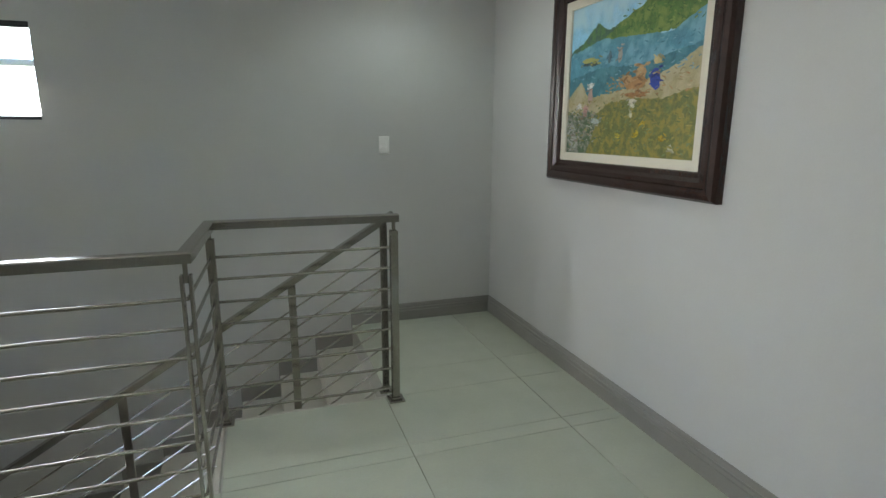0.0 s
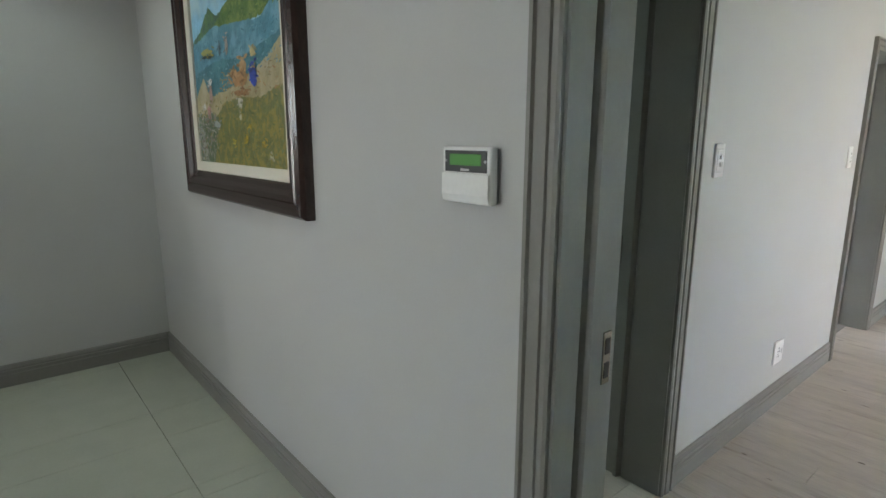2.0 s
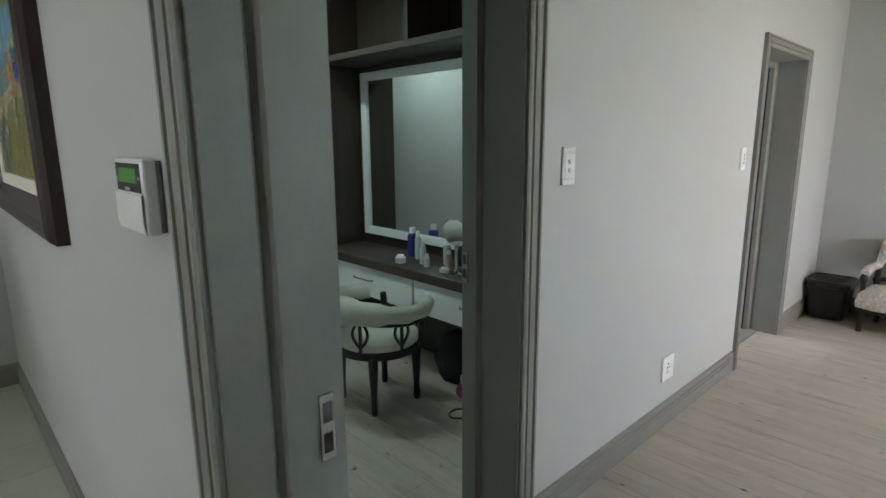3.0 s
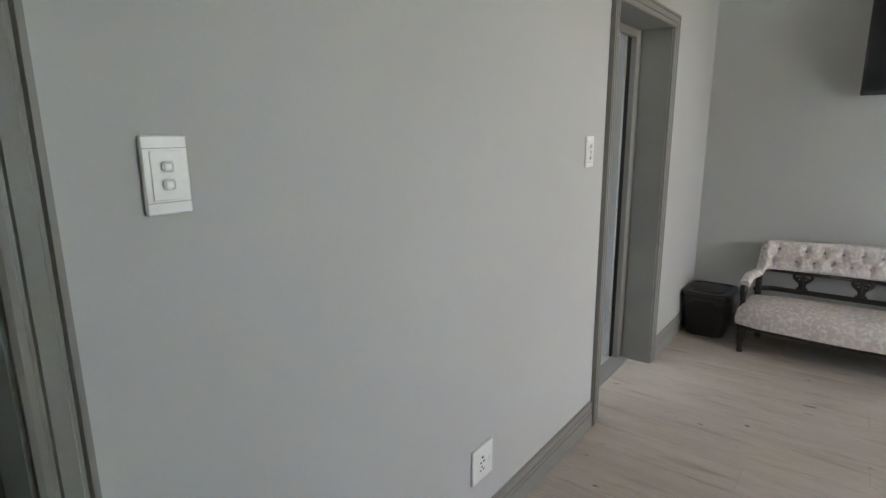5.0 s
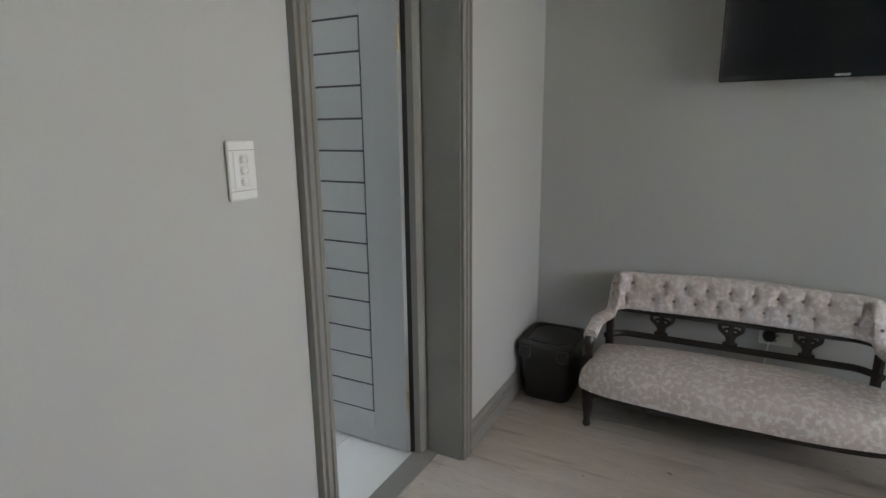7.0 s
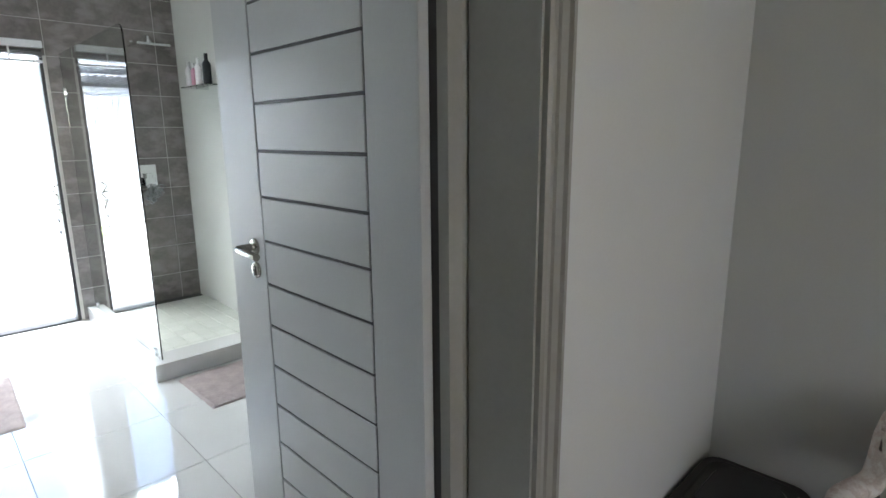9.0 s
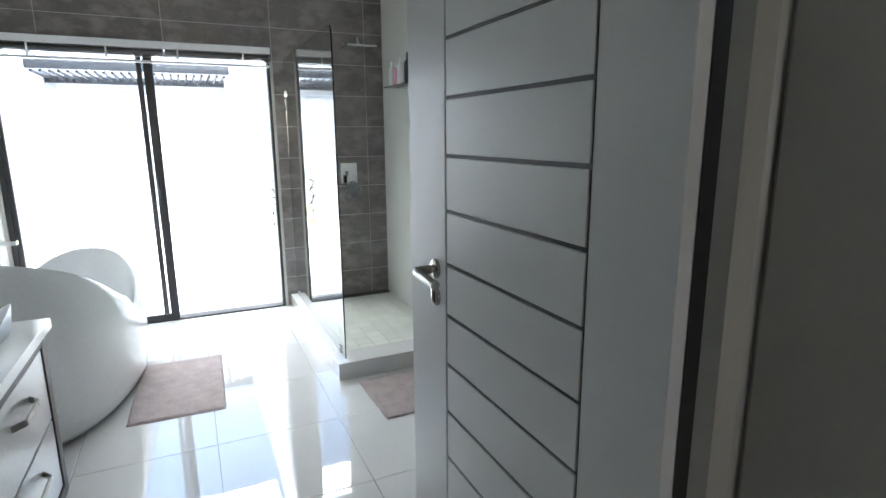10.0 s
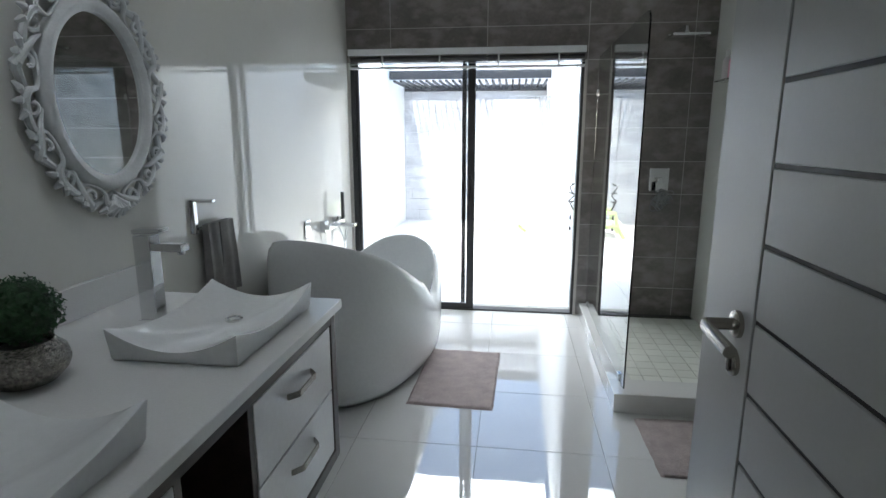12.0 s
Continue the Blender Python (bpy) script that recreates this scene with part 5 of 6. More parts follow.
def shower():
    gx = 6.205
    structure("shower_base", boxes((6.145, BX1, 3.425, 3.62, -0.01, 0.105), (6.145, 6.27, 3.62, BY1, -0.01, 0.105), bevel=0.003), BATH_TILE)
    structure("shower_drain", boxes((6.30, BX1 - 0.02, 4.96, 5.03, 0.03, 0.0385)), GROOVE)
    g = thing("shower_screen", "frameless clear glass shower screen on the raised kerb", "shower screen", (gx, 4.3, 0.105))
    bm = bmesh.new()
    y0, y1, z0, z1, r = 3.485, BY1 - 0.004, 0.107, 2.03, 0.06
    out = [(y1, z0), (y1, z1)] + [(y0 + r - r * math.sin(a), z1 - r + r * math.cos(a)) for a in (radians(d) for d in range(0, 91, 15))] + [(y0, z0)]
    loft(bm, [[(gx - 0.004, y, z) for y, z in out], [(gx + 0.004, y, z) for y, z in out]], cap0=True, cap1=True)
    part("pane", bm, SHOWER_GLASS, g).visible_shadow = False
    for y in (3.60, 4.98):
        part("clamp", boxes((gx - 0.014, gx + 0.014, y - 0.022, y + 0.022, 0.105, 0.150), bevel=0.002), CHROME, g)
    part("bracket", boxes((gx - 0.014, gx + 0.014, BY1 - 0.03, BY1, 1.74, 1.79), bevel=0.002), CHROME, g)
    h = thing("rain_shower", "square chrome rain shower head on a wall arm", "shower head", (6.70, BY1, 2.1))
    part("arm", tube(bmesh.new(), [(6.70, BY1, 2.165), (6.70, 4.72, 2.165), (6.70, 4.66, 2.155), (6.70, 4.655, 2.12)], 0.011, 10), CHROME, h, smooth=True)
    part("rose", lathe(bmesh.new(), [(0.03, 0), (0.03, 0.01)], (6.70, BY1 - 0.012, 2.16), 16), CHROME, h)
    part("head", boxes((6.585, 6.815, 4.54, 4.77, 2.085, 2.10), bevel=0.003), CHROME, h)
    part("swivel", lathe(bmesh.new(), [(0.030, 2.10), (0.018, 2.125), (0.012, 2.135)], (6.70, 4.655, 0), 16), CHROME, h, smooth=True)
    m = thing("shower_mixer", "square chrome shower mixer on the stone tiles", "tap", (6.70, BY1, 1.1))
    part("plate", boxes((6.625, 6.770, BY1 - 0.008, BY1, 1.03, 1.205), bevel=0.002), CHROME, m)
    part("knob", boxes((6.675, 6.72, BY1 - 0.06, BY1 - 0.008, 1.085, 1.135), bevel=0.003), CHROME, m)
    part("lever", boxes((6.66, 6.735, BY1 - 0.075, BY1 - 0.058, 1.02, 1.10), bevel=0.003), CHROME, m)
    s = thing("sponge", "dark green bath puff hanging on the shower mixer", "bath puff", (6.71, BY1 - 0.06, 0.95))
    rng = random.Random(3)
    for _ in range(26):
        p = Vector((6.71 + rng.gauss(0, 0.025), BY1 - 0.085 + rng.gauss(0, 0.018), 0.975 + rng.gauss(0, 0.028)))
        pts = [p + Vector((0.03 * math.cos(k * 0.9), 0.02 * math.sin(k * 1.3), 0.03 * math.sin(k * 0.9))) for k in range(7)]
        part("net_loop", tube(bmesh.new(), pts, 0.005, 5), GREY_PLASTIC, s, smooth=True)
    sh = thing("shower_shelf", "small clear shelf on the cream shower wall", "shelf", (BX1, 4.5, 1.81))
    part("board", boxes((BX1 - 0.10, BX1, 4.26, 4.74, 1.805, 1.813), bevel=0.001), SHOWER_GLASS, sh)
    part("bracket", boxes((BX1 - 0.09, BX1, 4.45, 4.46, 1.78, 1.805)), CHROME, sh)
    for y, hgt, r, col in ((4.68, 0.19, 0.026, (0.75, 0.72, 0.72)), (4.58, 0.17, 0.024, (0.70, 0.35, 0.45)), (4.49, 0.20, 0.026, (0.78, 0.76, 0.75)), (4.33, 0.215, 0.030, (0.03, 0.035, 0.04))):
        mat = material("bottle_plastic", col, 0.3, vary=0.03, bump=0)
        b = thing("shampoo_bottle", "small plastic toiletry bottle on the shower shelf" if col[0] > 0.1 else "black shampoo bottle on the shower shelf", "bottle", (BX1 - 0.05, y, 1.813), "shower bottles")
        part("body", lathe(bmesh.new(), [(r * 0.9, 0), (r, 0.01), (r, hgt * 0.68), (r * 0.5, hgt * 0.78), (r * 0.4, hgt * 0.80)], (BX1 - 0.05, y, 1.813), 16), mat, b, smooth=True)
        part("cap", lathe(bmesh.new(), [(r * 0.45, hgt * 0.80), (r * 0.45, hgt), (r * 0.38, hgt * 1.01)], (BX1 - 0.05, y, 1.813), 14), WHITE_PLASTIC if col[0] > 0.1 else BLACK_BIN, b, smooth=True)


shower()


def sliding_door():
    t = tagged(thing("door_2", "black aluminium glass sliding door to the courtyard", "sliding door", (5.18, 5.12, 0)), kind="structure")
    x0, x1, z1 = 4.27, 6.10, 2.12
    part("door_frame", boxes((x0, x0 + 0.035, BY1 + 0.02, BY1 + 0.12, 0, z1), bevel=0.002), BLACK_ALU, t)
    part("door_frame", boxes((x1 - 0.022, x1, BY1 + 0.02, BY1 + 0.12, 0, z1), bevel=0.002), BLACK_ALU, t)
    part("head_track", boxes((x0 + 0.035, x1 - 0.022, BY1 + 0.02, BY1 + 0.12, z1 - 0.05, z1), bevel=0.002), BLACK_ALU, t)
    part("bottom_track", boxes((x0 + 0.035, x1 - 0.022, BY1 + 0.02, BY1 + 0.12, -0.006, 0.012), bevel=0.002), BLACK_ALU, t)
    leaf = part("sliding_leaf", boxes((5.215, 5.275, BY1 + 0.030, BY1 + 0.062, 0.012, z1 - 0.05), (x0 + 0.035, x0 + 0.062, BY1 + 0.030, BY1 + 0.062, 0.012, z1 - 0.05), (x0 + 0.062, 5.215, BY1 + 0.030, BY1 + 0.062, 0.012, 0.055),
                                      (x0 + 0.062, 5.215, BY1 + 0.030, BY1 + 0.062, z1 - 0.10, z1 - 0.05)), BLACK_ALU, t)
    part("fixed_stile", boxes((5.165, 5.200, BY1 + 0.085, BY1 + 0.11, 0.012, z1 - 0.05), bevel=0.002), BLACK_ALU, t)
    part("handle", boxes((5.222, 5.245, BY1 + 0.006, BY1 + 0.030, 0.92, 1.14), bevel=0.004), BLACK_ALU, leaf)
    for a, b, y in ((x0 + 0.062, 5.215, BY1 + 0.044), (5.200, x1 - 0.022, BY1 + 0.096)):
        part("pane", boxes((a, b, y, y + 0.006, 0.03, z1 - 0.06)), GLASS, t).visible_shadow = False
    b = thing("window_blind", "raised white venetian blind stacked above the sliding door", "blind", (5.18, BY1, 2.0))
    part("headrail", boxes((4.275, 6.10, BY1 - 0.055, BY1 + 0.010, 2.055, 2.105), bevel=0.004), WHITE_LACQUER, b)
    for k in range(5):
        z = 2.040 - k * 0.011
        part("slat", boxes((4.285, 6.09, BY1 - 0.048, BY1 + 0.002, z - 0.002, z), bevel=0.0008), BLACK_ALU if k in (0, 3) else GREY_PLASTIC, b)
    part("bottom_rail", boxes((4.285, 6.09, BY1 - 0.050, BY1 + 0.004, 1.955, 1.972), bevel=0.003), WHITE_LACQUER, b)
    for x in (4.55, 5.0, 5.45, 5.9):
        part("ladder_tape", boxes((x - 0.006, x + 0.006, BY1 - 0.052, BY1 - 0.049, 1.96, 2.055)), WHITE_PLASTIC, b)
    c = thing("blind_cord", "knotted silver blind cord hanging beside the sliding door", "cord", (6.05, BY1 - 0.05, 0.7))
    part("cord", tube(bmesh.new(), [(6.035, BY1 - 0.05, 1.97), (6.040, BY1 - 0.05, 1.08)], 0.0022, 6), GREY_PLASTIC, c, smooth=True)
    rng = random.Random(5)
    pts = [(6.04 + 0.022 * math.sin(k * 2.1), BY1 - 0.055 + 0.014 * math.cos(k * 1.7), 1.08 - 0.014 * k + 0.02 * math.sin(k * 1.3)) for k in range(14)]
    part("knot", tube(bmesh.new(), pts, 0.0055, 7), STEEL, c, smooth=True)
    part("tail", tube(bmesh.new(), [(6.04, BY1 - 0.05, 0.93), (6.038, BY1 - 0.05, 0.72)], 0.0018, 6), GREY_PLASTIC, c, smooth=True)
    for z in (0.82, 0.73):
        part("bead", tube(bmesh.new(), [(6.039, BY1 - 0.05, z - 0.014), (6.039, BY1 - 0.05, z + 0.014)], 0.007, 8), BLACK_ALU, c, smooth=True)


sliding_door()


# ---- courtyard ----
structure("yard_wall_right", boxes((6.10, 6.3, 5.25, 10.4, -3.4, 2.55)), YARD_WALL)
structure("yard_wall_left", boxes((3.5, 3.7, 6.23, 10.4, -3.4, 2.55)), YARD_WALL)
structure("yard_wall_return", boxes((4.252, 4.27, 5.255, 6.23, -3.4, 2.85), (3.5, 4.252, 6.205, 6.23, -3.4, 2.85)), YARD_WALL)
yard_back = structure("yard_wall_back", boxes((3.7, 6.10, 10.15, 10.4, -3.4, 2.9)), YARD_WALL)
yard_floor = structure("pavement", boxes((3.5, 6.3, 5.25, 10.4, -0.3, -0.03)), GROUT)


def pergola():
    t = thing("pergola", "dark slatted pergola roof over the courtyard", "pergola", (5.0, 9.5, 2.2))
    part("beam", boxes((3.72, 6.09, 8.92, 8.99, 2.28, 2.40), bevel=0.003), BLACK_ALU, t)
    part("beam", boxes((3.72, 6.09, 10.07, 10.13, 2.20, 2.30), bevel=0.003), BLACK_ALU, t)
    for k in range(24):
        x = 3.76 + k * 0.098
        part("slat", boxes((x, x + 0.034, 8.99, 10.07, 2.245, 2.275), bevel=0.002), BLACK_ALU, t)


pergola()


def garden_chair():
    t = thing("garden_chair", "white and lime-green plastic garden lounge chair", "garden chair", (5.5, 8.94, 0))
    for y in (8.72, 9.16):
        part("leg", tube(bmesh.new(), [(5.20, y, 0.0), (5.30, y, 0.18), (5.62, y, 0.14), (5.80, y, 0.0)], 0.032, 8), GREEN_PLASTIC, t, smooth=True)
        part("arm", tube(bmesh.new(), [(5.30, y, 0.18), (5.34, y, 0.36), (5.62, y, 0.38), (5.74, y, 0.34)], 0.032, 8), GREEN_PLASTIC, t, smooth=True)
    for k in range(7):
        x = 5.22 + k * 0.066
        part("seat_slat", boxes((x, x + 0.05, 8.72, 9.16, 0.20 - 0.012 * k, 0.215 - 0.012 * k), bevel=0.003), WHITE_PLASTIC, t)
    for k in range(8):
        x, z = 5.66 + k * 0.034, 0.14 + k * 0.085
        bm = boxes((-0.008, 0.008, -0.22, 0.22, -0.034, 0.034), bevel=0.003)
        bm.transform(Matrix.Translation((x, 8.94, z)) @ pose(0, 0, 0, 0, 22, 0))
        part("back_slat", bm, WHITE_PLASTIC, t)


garden_chair()


def wall_hook_rack():
    t = thing("wind_chime", "hanging string of small silver pieces on the courtyard wall", "wind chime", (5.95, 8.6, 1.75))
    part("top_bar", boxes((5.84, 6.09, 8.59, 8.61, 1.99, 2.0)), GREY_PLASTIC, t)
    for k in range(5):
        x = 5.86 + k * 0.048
        part("strand", boxes((x, x + 0.018, 8.594, 8.606, 1.84 - 0.03 * (k % 3), 1.99)), GREY_PLASTIC, t)


wall_hook_rack()


# ---- dressing room ----
def wardrobe():
    xf, xb = 3.58, 3.95
    w = 0.018
    t = thing("wardrobe", "dark wenge open wardrobe with cubbyholes, white drawers and shoe racks", "wardrobe", (3.75, 4.5, 0))

    def board(name, *dims, mat=WENGE, label=""):
        return part(name, boxes(dims, bevel=0.0015), mat, t, label)

    board("back_panel", xb - 0.02, xb - 0.002, 1.0, 5.99, 0.0, 2.83)
    for y in (5.97, 4.33, 3.10):
        board("upright", xf, xb - 0.02, y - w, y + w, 0.06, 2.78)
    board("plinth", xf + 0.03, xb - 0.02, 3.12, 5.95, 0.0, 0.06)
    board("long_shelf", xf, xb - 0.02, 1.0, 5.95, 2.045, 2.085)
    board("top_shelf", xf, xb - 0.02, 1.0, 5.95, 2.62, 2.65)
    for y in (2.1, 5.1, 3.72):
        board("upper_divider", xf, xb - 0.02, y - w / 2, y + w / 2, 2.085, 2.62)
    # cubbyholes
    for k in (1, 2):
        y = 3.118 + (4.312 - 3.118) * k / 3
        board("cubby_divider", xf, xb - 0.02, y - w / 2, y + w / 2, 1.0, 2.045)
    for z in (0.985, 1.335, 1.69):
        board("cubby_shelf", xf, xb - 0.02, 3.118, 4.312, z - w / 2, z + w / 2)
    # shoe racks with white fronts
    for k in range(4):
        z0 = 0.72 - k * 0.205
        bm = boxes((xf - 0.012, xf + 0.006, 3.13, 4.30, z0, z0 + 0.105), bevel=0.002)
        part("rack_front", bm, WHITE_LACQUER, t, "white shoe rack front")
        board("rack_shelf", xf + 0.006, xb - 0.02, 3.12, 4.31, z0 + 0.01, z0 + 0.026)
    # drawers under the hanging space
    for i in range(2):
        for j in range(2):
            ya, za = 4.36 + i * 0.49, 0.075 + j * 0.205
            d = part("drawer", boxes((xf - 0.012, xf + 0.25, ya, ya + 0.48, za, za + 0.195), bevel=0.002), WHITE_LACQUER, t, "white drawer front")
            part("handle", boxes((xf - 0.032, xf - 0.012, ya + 0.17, ya + 0.31, za + 0.105, za + 0.118), bevel=0.002), STEEL, d)
    board("drawer_top", xf, xb - 0.02, 4.35, 5.36, 0.485, 0.505)
    part("rail", tube(bmesh.new(), [(3.74, 4.35, 1.93), (3.74, 5.95, 1.93)], 0.013, 10), CHROME, t, smooth=True)
    # dressing table niche
    board("desk_top", xf - 0.05, xb - 0.02, 1.0, 3.08, 0.665, 0.725)
    for ya in (1.02, 2.06):
        d = part("drawer", boxes((xf - 0.03, xf + 0.28, ya, ya + 1.02, 0.455, 0.660), bevel=0.002), WHITE_LACQUER, t, "white desk drawer")
        part("handle", tube(bmesh.new(), [(xf - 0.03, ya + 0.40, 0.575), (xf - 0.056, ya + 0.42, 0.575), (xf - 0.056, ya + 0.60, 0.575), (xf - 0.03, ya + 0.62, 0.575)], 0.006, 8), STEEL, d, smooth=True)


wardrobe()


def vanity_mirror():
    t = thing("wall_mirror", "tall white-framed mirror above the dressing table", "mirror", (3.93, 2.3, 0.80))
    x, y0, y1, z0, z1 = 3.93, 1.45, 3.03, 0.80, 2.0
    part("glass", boxes((x - 0.012, x - 0.004, y0 + 0.05, y1 - 0.05, z0 + 0.05, z1 - 0.05)), MIRROR, t)
    for dims in ((x - 0.03, x, y0, y0 + 0.06, z0, z1), (x - 0.03, x, y1 - 0.06, y1, z0, z1), (x - 0.03, x, y0 + 0.06, y1 - 0.06, z0, z0 + 0.06), (x - 0.03, x, y0 + 0.06, y1 - 0.06, z1 - 0.06, z1)):
        part("mirror_frame", boxes(dims, bevel=0.004), WHITE_LACQUER, t)


vanity_mirror()


def cloth(colour, name):
    return material(name, colour, 0.9, vary=0.25, scale=10, grain=160, grain_vary=0.15, bump=0.2)


def garment(y, length, width, colour, x=3.74, stripes=None, label="hanging garment on a hanger in the wardrobe"):
    t = thing("hanging_garment", label, "garment", (x, y, 1.9 - length), "hanging clothes")
    part("hanger", tube(bmesh.new(), [(x, y, 1.945), (x, y, 1.90), (x - width * 0.45, y, 1.82), (x + width * 0.45, y, 1.82), (x, y, 1.90)], 0.004, 6), STEEL, t)
    def body(z0, z1):
        bm = bmesh.new()
        rings = []
        m = 10
        for j in range(m + 1):
            f = j / m
            z = z0 + (z1 - z0) * f
            g = (1.86 - z) / max(length, 0.1)
            ring = []
            for k in range(16):
                a = 2 * math.pi * k / 16
                wx = width / 2 * (0.35 + 0.65 * min(1, g * 5)) * (1 + 0.10 * g)
                wy = 0.022 + 0.012 * g + 0.010 * math.sin(a * 4 + y * 37)
                ring.append((x + wx * math.cos(a), y + wy * math.sin(a) + 0.015 * noise.noise((z * 4, y * 9, 0)), z))
            rings.append(ring)
        return loft(bm, rings, cap0=True, cap1=True)
    m = cloth(colour, "garment_cloth")
    if stripes:
        n = 30
        m2 = cloth(stripes, "stripe_cloth")
        for k in range(n):
            a, b = 1.86 - length * k / n, 1.86 - length * (k + 1) / n
            part("stripe", body(a, b), m if k % 2 else m2, t, smooth=True)
    else:
        part("cloth", body(1.86, 1.86 - length), m, t, smooth=True)


for y, ln, wd, col, st, lb in ((5.70, 1.05, 0.34, (0.03, 0.03, 0.035), None, "long black garment hanging in the wardrobe"),
                               (5.55, 0.95, 0.34, (0.16, 0.16, 0.15), None, "grey coat hanging in the wardrobe"),
                               (5.38, 1.00, 0.34, (0.02, 0.02, 0.03), None, "black garment hanging in the wardrobe"),
                               (5.12, 1.12, 0.34, (0.48, 0.53, 0.52), None, "pale white-grey garment hanging in the wardrobe"),
                               (5.00, 0.85, 0.34, (0.03, 0.03, 0.07), (0.55, 0.55, 0.58), "navy and white striped top hanging in the wardrobe"),
                               (4.90, 1.20, 0.34, (0.55, 0.60, 0.62), None, "pale blue-white garment hanging in the wardrobe"),
                               (4.80, 0.90, 0.34, (0.34, 0.28, 0.50), None, "lilac garment hanging in the wardrobe"),
                               (4.70, 0.95, 0.34, (0.015, 0.018, 0.05), None, "navy garment hanging in the wardrobe"),
                               (4.58, 1.00, 0.34, (0.26, 0.20, 0.24), None, "mauve floral garment hanging in the wardrobe"),
                               (4.47, 1.15, 0.34, (0.18, 0.04, 0.08), None, "dark red garment hanging in the wardrobe")):
    garment(y, ln, wd, col, stripes=st, label=lb)


def bundle(label, x, y, z, w, d, h, colour, seed, category="clothes"):
    """A soft folded heap."""
    t = thing("folded_clothes", label, category, (x, y, z), "clothes in the cubbyholes")
    bm = bmesh.new()
    bmesh.ops.create_icosphere(bm, subdivisions=3, radius=1.0)
    for v in bm.verts:
        q = v.co.copy()
        s = 1 + 0.28 * noise.noise(q * 1.7 + Vector((seed * 3.1, 0, 0))) + 0.08 * noise.noise(q * 6 + Vector((seed, 0, 0)))
        v.co = Vector((x + q.x * d / 2 * s, y + q.y * w / 2 * s, z + max(0.0, (q.z * s + 0.75) / 1.75) * h))
    part("cloth", bm, cloth(colour, "heap_cloth"), t, smooth=True)


cells = [3.118 + 0.398 * (k + 0.5) for k in range(3)]
for x, y, z, w, d, h, c, lb in (
        (3.70, cells[2], 1.70, 0.30, 0.22, 0.20, (0.42, 0.05, 0.20), "pink and white folded clothes in a cubbyhole"),
        (3.64, cells[2] + 0.02, 1.70, 0.26, 0.10, 0.10, (0.62, 0.50, 0.58), "pale pink folded clothes in a cubbyhole"),
        (3.70, cells[1], 1.70, 0.22, 0.20, 0.10, (0.07, 0.08, 0.13), "dark blue folded clothes in a cubbyhole"),
        (3.68, cells[1], 1.80, 0.12, 0.10, 0.06, (0.45, 0.03, 0.03), "red cap in a cubbyhole"),
        (3.68, cells[0], 1.70, 0.20, 0.18, 0.22, (0.46, 0.40, 0.32), "beige soft hats in a cubbyhole"),
        (3.70, cells[0] - 0.02, 1.90, 0.20, 0.18, 0.07, (0.15, 0.20, 0.18), "green-grey cap in a cubbyhole"),
        (3.66, cells[2], 1.344, 0.26, 0.16, 0.13, (0.62, 0.65, 0.68), "white folded clothes in a cubbyhole"),
        (3.70, cells[1], 1.344, 0.26, 0.22, 0.09, (0.05, 0.10, 0.09), "dark green folded clothes in a cubbyhole"),
        (3.68, cells[0] - 0.12, 1.344, 0.05, 0.05, 0.18, (0.55, 0.55, 0.55), "white rolled cloth in a cubbyhole"),
        (3.70, cells[2], 0.994, 0.20, 0.18, 0.10, (0.10, 0.13, 0.36), "blue folded clothes in a cubbyhole"),
        (3.68, cells[1], 0.994, 0.18, 0.18, 0.05, (0.36, 0.30, 0.26), "tan folded clothes in a cubbyhole"),
        (3.69, cells[0], 1.04, 0.26, 0.22, 0.20, (0.46, 0.02, 0.03), "red folded clothes in a cubbyhole"),
        (3.66, cells[0], 0.994, 0.28, 0.18, 0.09, (0.60, 0.62, 0.64), "white folded clothes in a cubbyhole"),
        (3.72, 4.95, 2.085, 0.62, 0.26, 0.42, (0.16, 0.02, 0.15), "purple handbag on the upper shelf"),
        (3.66, 4.52, 2.085, 0.20, 0.20, 0.36, (0.02, 0.022, 0.04), "dark blue handbag on the upper shelf")):
    bundle(lb, x, y, z, w, d, h, c, y * 7 + z)

rng_shoe = random.Random(11)
for k in range(3):
    for j in range(5):
        x, y, z = 3.70, 3.25 + j * 0.225, 0.72 - k * 0.205 + 0.03
        col = rng_shoe.choice([(0.02, 0.02, 0.02), (0.10, 0.06, 0.04), (0.25, 0.20, 0.16), (0.05, 0.05, 0.06)])
        sh = thing("shoe", "worn shoe on a shoe rack shelf", "shoe", (x, y, z), "shoes on the rack")
        bm = bmesh.new()
        loft(bm, [[(x - 0.11 + 0.24 * f, y + wd * math.cos(a), z + (0.02 + hh * (0.5 + 0.5 * math.sin(a)))) for a in (2 * math.pi * q / 10 for q in range(10))] for f, wd, hh in
                  ((0, 0.012, 0.015), (0.1, 0.036, 0.03), (0.4, 0.042, 0.045), (0.65, 0.034, 0.07), (0.9, 0.032, 0.075), (1, 0.018, 0.06))], cap0=True, cap1=True)
        part("upper", bm, material("shoe_leather", col, 0.5, vary=0.2, bump=0.05), sh, smooth=True)
        part("sole", boxes((x - 0.11, x + 0.13, y - 0.036, y + 0.036, z, z + 0.018), bevel=0.008), GROOVE, sh)


